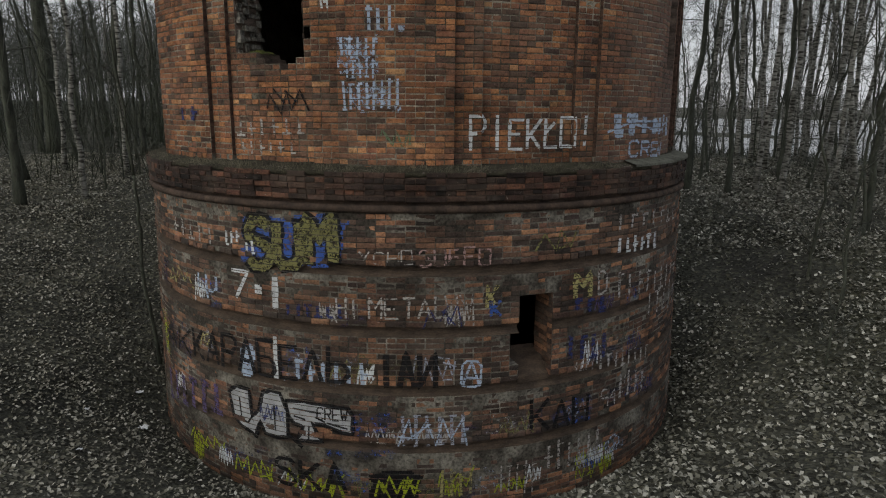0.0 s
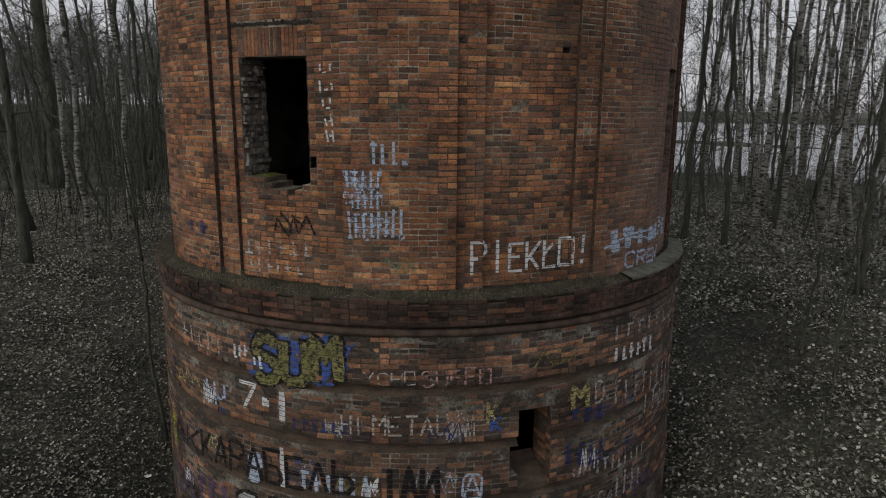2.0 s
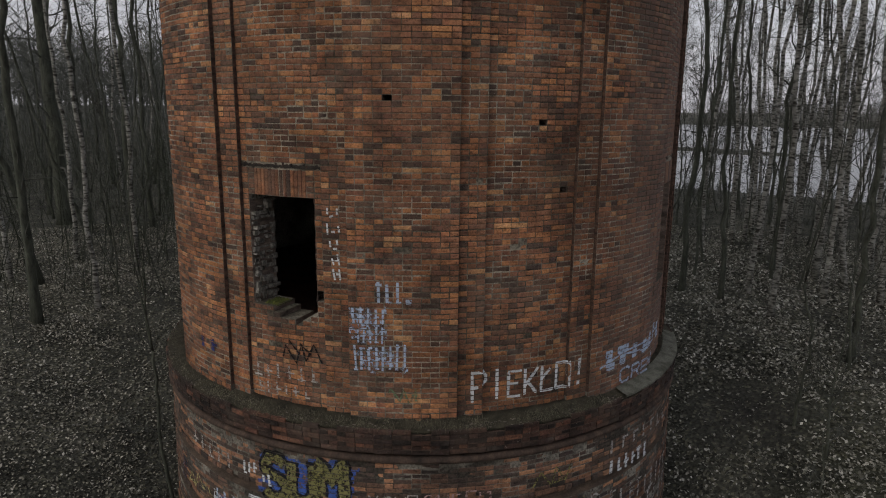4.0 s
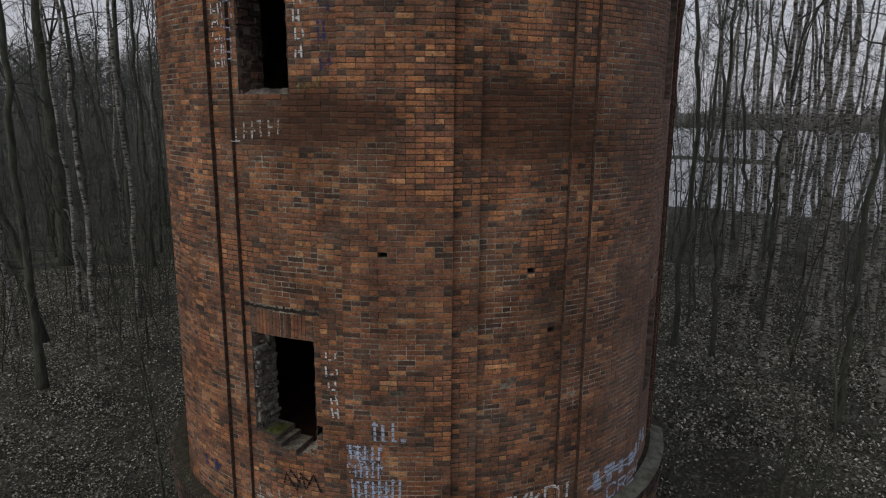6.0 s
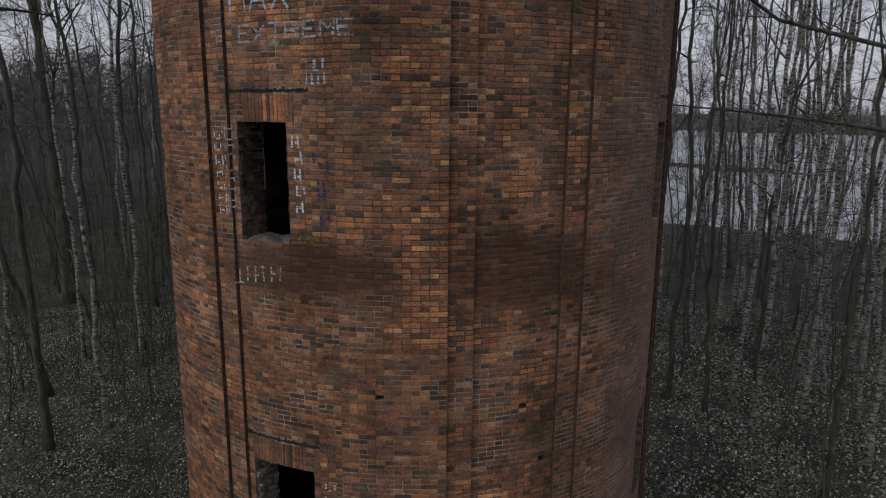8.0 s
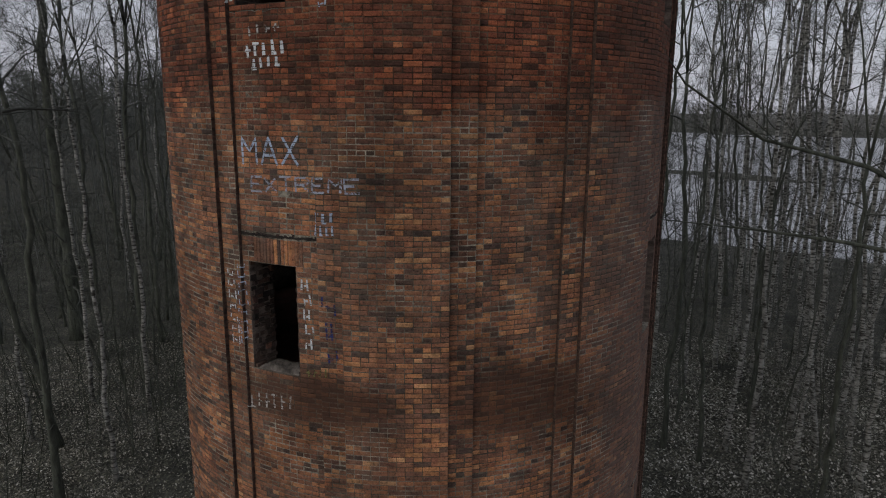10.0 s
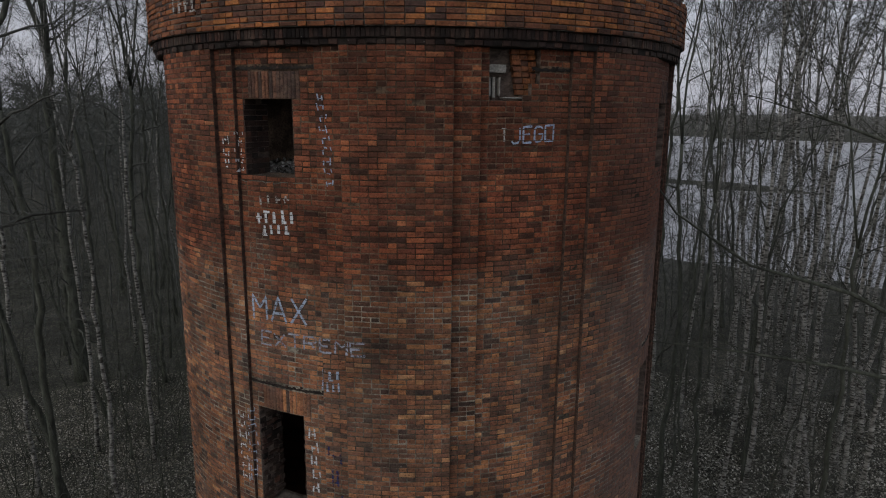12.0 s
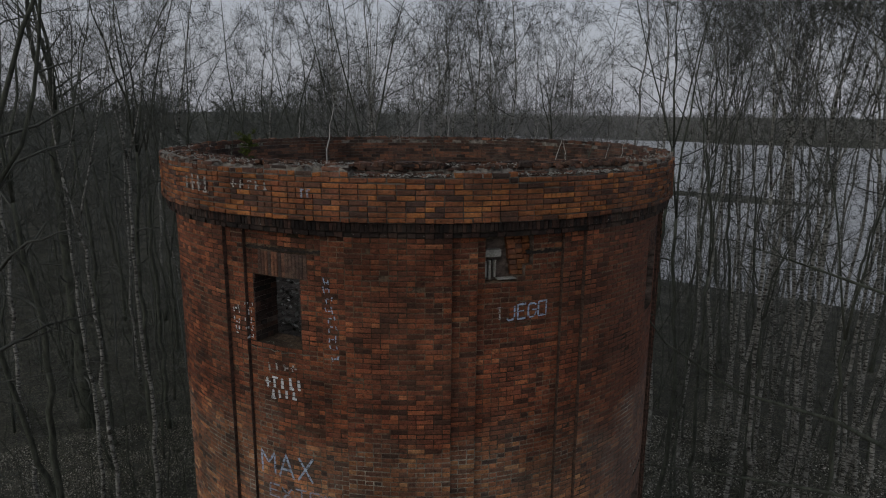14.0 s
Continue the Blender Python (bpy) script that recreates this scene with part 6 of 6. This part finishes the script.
lettering("p", "I", -24.28, 3.12, -22.89, 3.12, 0.49, WHITE, 0.1, "white sprayed stroke")
scrawl("p", 6, -53.74, 3.10, -43.27, 3.14, 0.36, YELLOW, 0.03, "yellow sprayed scrawl")
bars("p", 6, -22.09, 3.02, -11.75, 3.07, 0.20, NAVY, "dark blue writing", 0.6)
lettering("p", "HI", -13.21, 3.07, -9.23, 3.08, 0.29, DIM, 0.03, "pale chalked letters")
lettering("p", "METAL", -8.16, 3.09, 4.53, 3.12, 0.28, DIM, 0.032, "pale chalked word")
lettering("p", "K", 10.11, 3.23, 12.31, 3.22, 0.31, YELLOW, 0.05, "yellowish sprayed letter")
lettering("p", "K", 10.77, 3.10, 12.80, 3.10, 0.23, BLUE, 0.05, "blue sprayed letter")
lettering("p", "M", 25.48, 3.24, 29.69, 3.23, 0.35, YELLOW, 0.09, "yellowish sprayed letter")
lettering("p", "D", 30.72, 3.23, 33.14, 3.23, 0.34, DIM, 0.04, "pale sprayed letter")
bars("p", 3, 25.02, 3.00, 33.07, 2.94, 0.24, NAVY, "dark blue writing", 0.7)
bars("p", 9, 34.50, 3.12, 61.94, 2.88, 0.40, DIM, "faded chalked writing", 0.35)
layer[0] = 0
blob("p", -31.29, 1.97, -28.04, 1.99, 0.59, PALE_BLUE, "light blue patch of paint", 0.2)
blob("p", -22.51, 2.01, -8.04, 2.06, 0.48, DIM_BLUE, "worn blue and white patches of paint", 0.75)
blob("p", -58.94, 1.73, -44.96, 1.89, 0.66, NAVY, "dark blue patch of paint", 0.8)
blob("p", -4.91, 2.18, 0.19, 2.16, 0.39, OLIVE, "worn olive patch of paint", 0.7)
scrawl("p", 4, -42.08, 2.17, -37.33, 2.20, 0.33, YELLOW, 0.03, "yellow sprayed loop")
lettering("p", "I", -24.56, 2.05, -23.35, 2.05, 0.67, WHITE, 0.07, "white paint stripe")
bars("p", 6, -20.91, 2.06, -8.04, 2.08, 0.35, PALE_BLUE, "pale blue writing", 0.55)
lettering("p", "AK", -57.45, 1.90, -44.62, 1.99, 0.45, BLACK, 0.05, "black sprayed letters")
lettering("p", "КАРАБЕЛЬ", -44.62, 1.99, -10.84, 2.13, 0.51, BLACK, 0.07, "large black sprayed Cyrillic word")
lettering("p", "IAИ", -6.87, 2.08, 2.75, 2.08, 0.48, BLACK, 0.08, "black sprayed letters")
lettering("p", "Ⓐ", 6.04, 2.08, 9.85, 2.06, 0.36, PALE_BLUE, 0.035, "pale blue circled letter")
blob("p", 31.82, 2.35, 39.10, 2.33, 0.42, OLIVE, "worn olive patch of paint", 0.6)
bars("p", 4, 24.23, 2.27, 33.90, 2.18, 0.41, NAVY, "blue sprayed writing", 0.6)
bars("p", 8, 31.23, 2.01, 46.84, 1.85, 0.26, DIM, "white chalked writing", 0.45)
bars("p", 4, 26.05, 2.08, 30.68, 2.04, 0.16, DIM, "white chalked writing", 0.5)
bars("p", 5, 44.48, 2.64, 62.38, 2.44, 0.44, DIM, "faded chalked writing", 0.3)
layer[0] = 0
BIG_W = [(-34.4, 1.66), (-32.6, 1.77), (-29.7, 1.77), (-29.3, 1.34), (-27.8, 1.47), (-26.8, 1.78), (-25.2, 1.84), (-23.4, 1.82), (-22.0, 1.55), (-22.1, 1.14), (-24.2, 1.1), (-26.6, 1.12), (-27.5, 1.3), (-28.7, 1.05), (-31.9, 1.14), (-33.5, 1.27)]
BIG_7 = [(-22.4, 1.72), (-19.0, 1.76), (-11.4, 1.71), (-10.7, 1.6), (-10.8, 1.32), (-12.5, 1.33), (-15.6, 1.42), (-17.6, 1.42), (-15.9, 1.15), (-20.4, 1.12), (-19.2, 1.35), (-20.9, 1.38), (-21.9, 1.5)]
filled("p", BIG_W, SILVER, "silver fill of a graffiti letter")
filled("p", BIG_7, SILVER, "silver fill of a graffiti letter")
traced("p", [BIG_W + BIG_W[:1], BIG_7 + BIG_7[:1], [(-27.4, 1.3), (-28.6, 1.0)], [(-22.2, 1.2), (-19.4, 1.02)]], BLACK, 0.065, "black outline of graffiti letters")
traced("p", [[(-32.0, 1.6), (-31.6, 1.25), (-30.2, 1.22), (-28.8, 1.4)], [(-24.6, 1.6), (-24.5, 1.2)], [(-21.0, 1.62), (-16.0, 1.6)], [(-18.2, 1.38), (-18.3, 1.16)], [(-15.0, 1.46), (-11.6, 1.4)], [(-20.9, 1.5), (-18.8, 1.47)], [(-17.0, 1.53), (-15.4, 1.47)]], BLACK, 0.03, "black inner lines of graffiti letters")
lettering("p", "CREW", -16.86, 1.50, -11.51, 1.52, 0.18, BLACK, 0.025, "small black sprayed word")
blob("p", -10.81, 1.31, -2.66, 1.33, 0.39, BLUE, "worn blue patch of paint", 0.7)
bars("p", 6, -3.65, 1.17, 7.78, 1.14, 0.54, DIM_BLUE, "pale blue and white writing", 0.5)
scrawl("p", 8, -3.92, 1.15, 7.59, 1.14, 0.58, PALE_BLUE, 0.025, "pale blue scrawl")
bars("p", 6, -59.05, 0.84, -36.01, 1.19, 0.57, PURPLE, "purple writing", 0.6)
blob("p", 9.42, 1.29, 17.98, 1.22, 0.36, DIM, "worn pale patch of paint", 0.75)
blob("p", 21.88, 1.26, 30.39, 1.20, 0.48, BLUE, "blue patch of paint", 0.6)
lettering("p", "KAH", 17.96, 1.27, 30.13, 1.20, 0.45, BLACK, 0.06, "black sprayed letters")
lettering("p", "94", 32.47, 1.36, 36.98, 1.32, 0.27, DIM, 0.03, "pale sprayed figures")
blob("p", 36.59, 1.41, 46.14, 1.30, 0.45, DIM, "worn pale patch of paint", 0.75)
bars("p", 4, 36.59, 1.41, 46.14, 1.30, 0.45, DIM, "pale writing", 0.5)
layer[0] = 0
scrawl("p", 9, -47.49, 0.44, -36.26, 0.48, 0.30, LIME, 0.028, "yellow-green sprayed scrawl")
scrawl("p", 9, -33.74, 0.32, -25.38, 0.28, 0.36, LIME, 0.028, "yellow-green sprayed scrawl")
scrawl("p", 12, -22.90, 0.26, -12.33, 0.22, 0.47, LIME, 0.03, "yellow-green sprayed scrawl")
blob("p", -8.29, 0.24, 0.37, 0.27, 0.53, BLACK, "black patch of paint", 0.15)
scrawl("p", 9, -7.27, 0.31, 0.01, 0.32, 0.40, LIME, 0.03, "yellow-green sprayed scrawl")
blob("p", 2.64, 0.35, 8.82, 0.31, 0.44, OLIVE, "worn yellow patch of paint", 0.7)
bars("p", 4, 2.64, 0.35, 8.81, 0.33, 0.44, YELLOW, "yellow writing", 0.5)
lettering("p", "SKA", -24.88, 0.37, -11.35, 0.38, 0.42, BLACK, 0.07, "black sprayed letters")
blob("p", -14.42, 0.38, -8.27, 0.37, 0.42, BLUE, "worn blue patch of paint", 0.7)
bars("p", 5, 12.44, 0.30, 19.55, 0.24, 0.52, DIM, "faded pale writing", 0.35)
bars("p", 6, 20.52, 0.54, 33.31, 0.52, 0.47, DIM, "faded pale writing", 0.4)
blob("p", 33.61, 0.51, 40.16, 0.41, 0.34, PALE_BLUE, "light blue patch of paint", 0.45)
blob("p", -60.82, 1.87, -56.55, 1.57, 0.80, LIME, "yellow-green streak of paint", 0.5)
blob("p", -17.24, 0.90, -4.11, 0.97, 0.15, BLUE, "worn blue patch of paint", 0.8)
layer[0] = 0
lettering("s", "MAX", -32.43, 15.26, -19.89, 15.29, 0.42, PALE_BLUE, 0.04, "pale sprayed word")
lettering("s", "EXTREME", -30.73, 14.87, -8.85, 14.93, 0.21, DIM_BLUE, 0.034, "faded pale sprayed word")
bars("s", 3, -18.04, 14.45, -13.73, 14.47, 0.16, PALE_BLUE, "pale sprayed writing", 0.6)
bars("s", 4, -18.12, 14.27, -13.79, 14.29, 0.16, PALE_BLUE, "pale sprayed writing", 0.6)
bars_down("s", 5, -20.78, 13.62, -20.19, 12.46, 0.15, WHITE, "white writing running down the wall")
bars_down("s", 3, -16.69, 13.41, -16.06, 12.26, 0.20, NAVY, "dark blue writing running down the wall")
bars_down("s", 7, -37.35, 13.66, -36.76, 12.36, 0.19, WHITE, "white writing running down the wall")
bars_down("s", 9, -34.35, 13.78, -34.56, 12.40, 0.15, PALE_BLUE, "white writing running down the wall")
bars("s", 4, -20.50, 12.03, -15.70, 12.10, 0.15, OLIVE, "yellow writing", 0.5)
bars("s", 6, -34.00, 11.30, -23.13, 11.45, 0.27, DIM, "faded pale writing", 0.4)
bars("s", 4, -30.08, 17.08, -22.83, 17.14, 0.14, DIM, "faded pale writing", 0.4)
bars("s", 5, -30.57, 16.79, -21.82, 16.85, 0.20, WHITE, "white sprayed writing", 0.6)
bars("s", 4, -29.33, 16.62, -23.07, 16.68, 0.16, WHITE, "white sprayed writing", 0.6)
bars_down("s", 3, -36.95, 18.13, -36.87, 17.60, 0.14, WHITE, "white writing running down the wall")
bars_down("s", 5, -34.08, 18.19, -33.63, 17.55, 0.13, WHITE, "white writing running down the wall")
bars_down("s", 9, -17.13, 18.76, -15.58, 17.41, 0.14, PALE_BLUE, "white writing running down the wall")
bars("s", 1, 13.24, 18.07, 14.6, 18.07, 0.21, DIM, "faded white writing", 0.4)
lettering("s", "JEGO", 15.1, 18.05, 23.4, 18.09, 0.22, PALE_BLUE, 0.03, "pale sprayed word")
bars("r", 4, -47.47, 19.90, -39.11, 19.88, 0.26, DIM, "faded white writing", 0.5)
bars("r", 5, -33.43, 20.01, -25.12, 20.00, 0.14, DIM, "faded white writing", 0.4)
bars("r", 2, -19.63, 19.92, -17.52, 19.92, 0.15, DIM_BLUE, "faded blue writing", 0.6)
# old paint layers showing between the words
layer[0] = 0
for colour, what in ((DIM_BLUE, "worn bluish-white paint"), (PURPLE, "worn purple paint"), (DIM, "worn pale paint"), (BLUE, "worn blue paint"), (OLIVE, "worn olive paint"), (WHITE, "worn white paint"), (LIME, "worn yellow-green paint"), (NAVY, "worn dark blue paint")):
    for _ in range(9):
        zb = paint_rng.choice((0.3, 0.4, 1.2, 1.3, 2.1, 2.15, 2.95) if colour != LIME else (0.15, 0.3, 0.45))
        t0 = paint_rng.uniform(-58, 46)
        if zb > 1.5 and 4 < t0 < 24:
            t0 += 20
        layer[0] = paint_rng.randint(0, 2)
        if paint_rng.random() < 0.5 and colour not in (WHITE, LIME, BLACK):
            blob("p", t0, zb, t0 + paint_rng.uniform(3, 9), zb, paint_rng.uniform(0.25, 0.55), colour, what, paint_rng.uniform(0.7, 0.95))
        else:
            scrawl("p", paint_rng.randint(5, 12), t0, zb, t0 + paint_rng.uniform(2, 7), zb, paint_rng.uniform(0.25, 0.5), colour, 0.022, what)


# ---------------------------------------------------------------- single bricks where the camera passes nearest
piece_rng = random.Random(31)
for owner, listing, mat_, h in ((shaft, singles, brick_shaft_one, 0.069), (plinth, plinth_singles, brick_plinth_one, 0.069), (parapet, rim_singles, brick_rim_one, 0.064)):
    kinds = {n: brick_mesh("brick", n * 0.131 - 0.007, h, mat_) for n in (1, 2)}
    for n, th, z, r in listing:
        place_brick(kinds[n], owner, r, th, z, piece_rng)
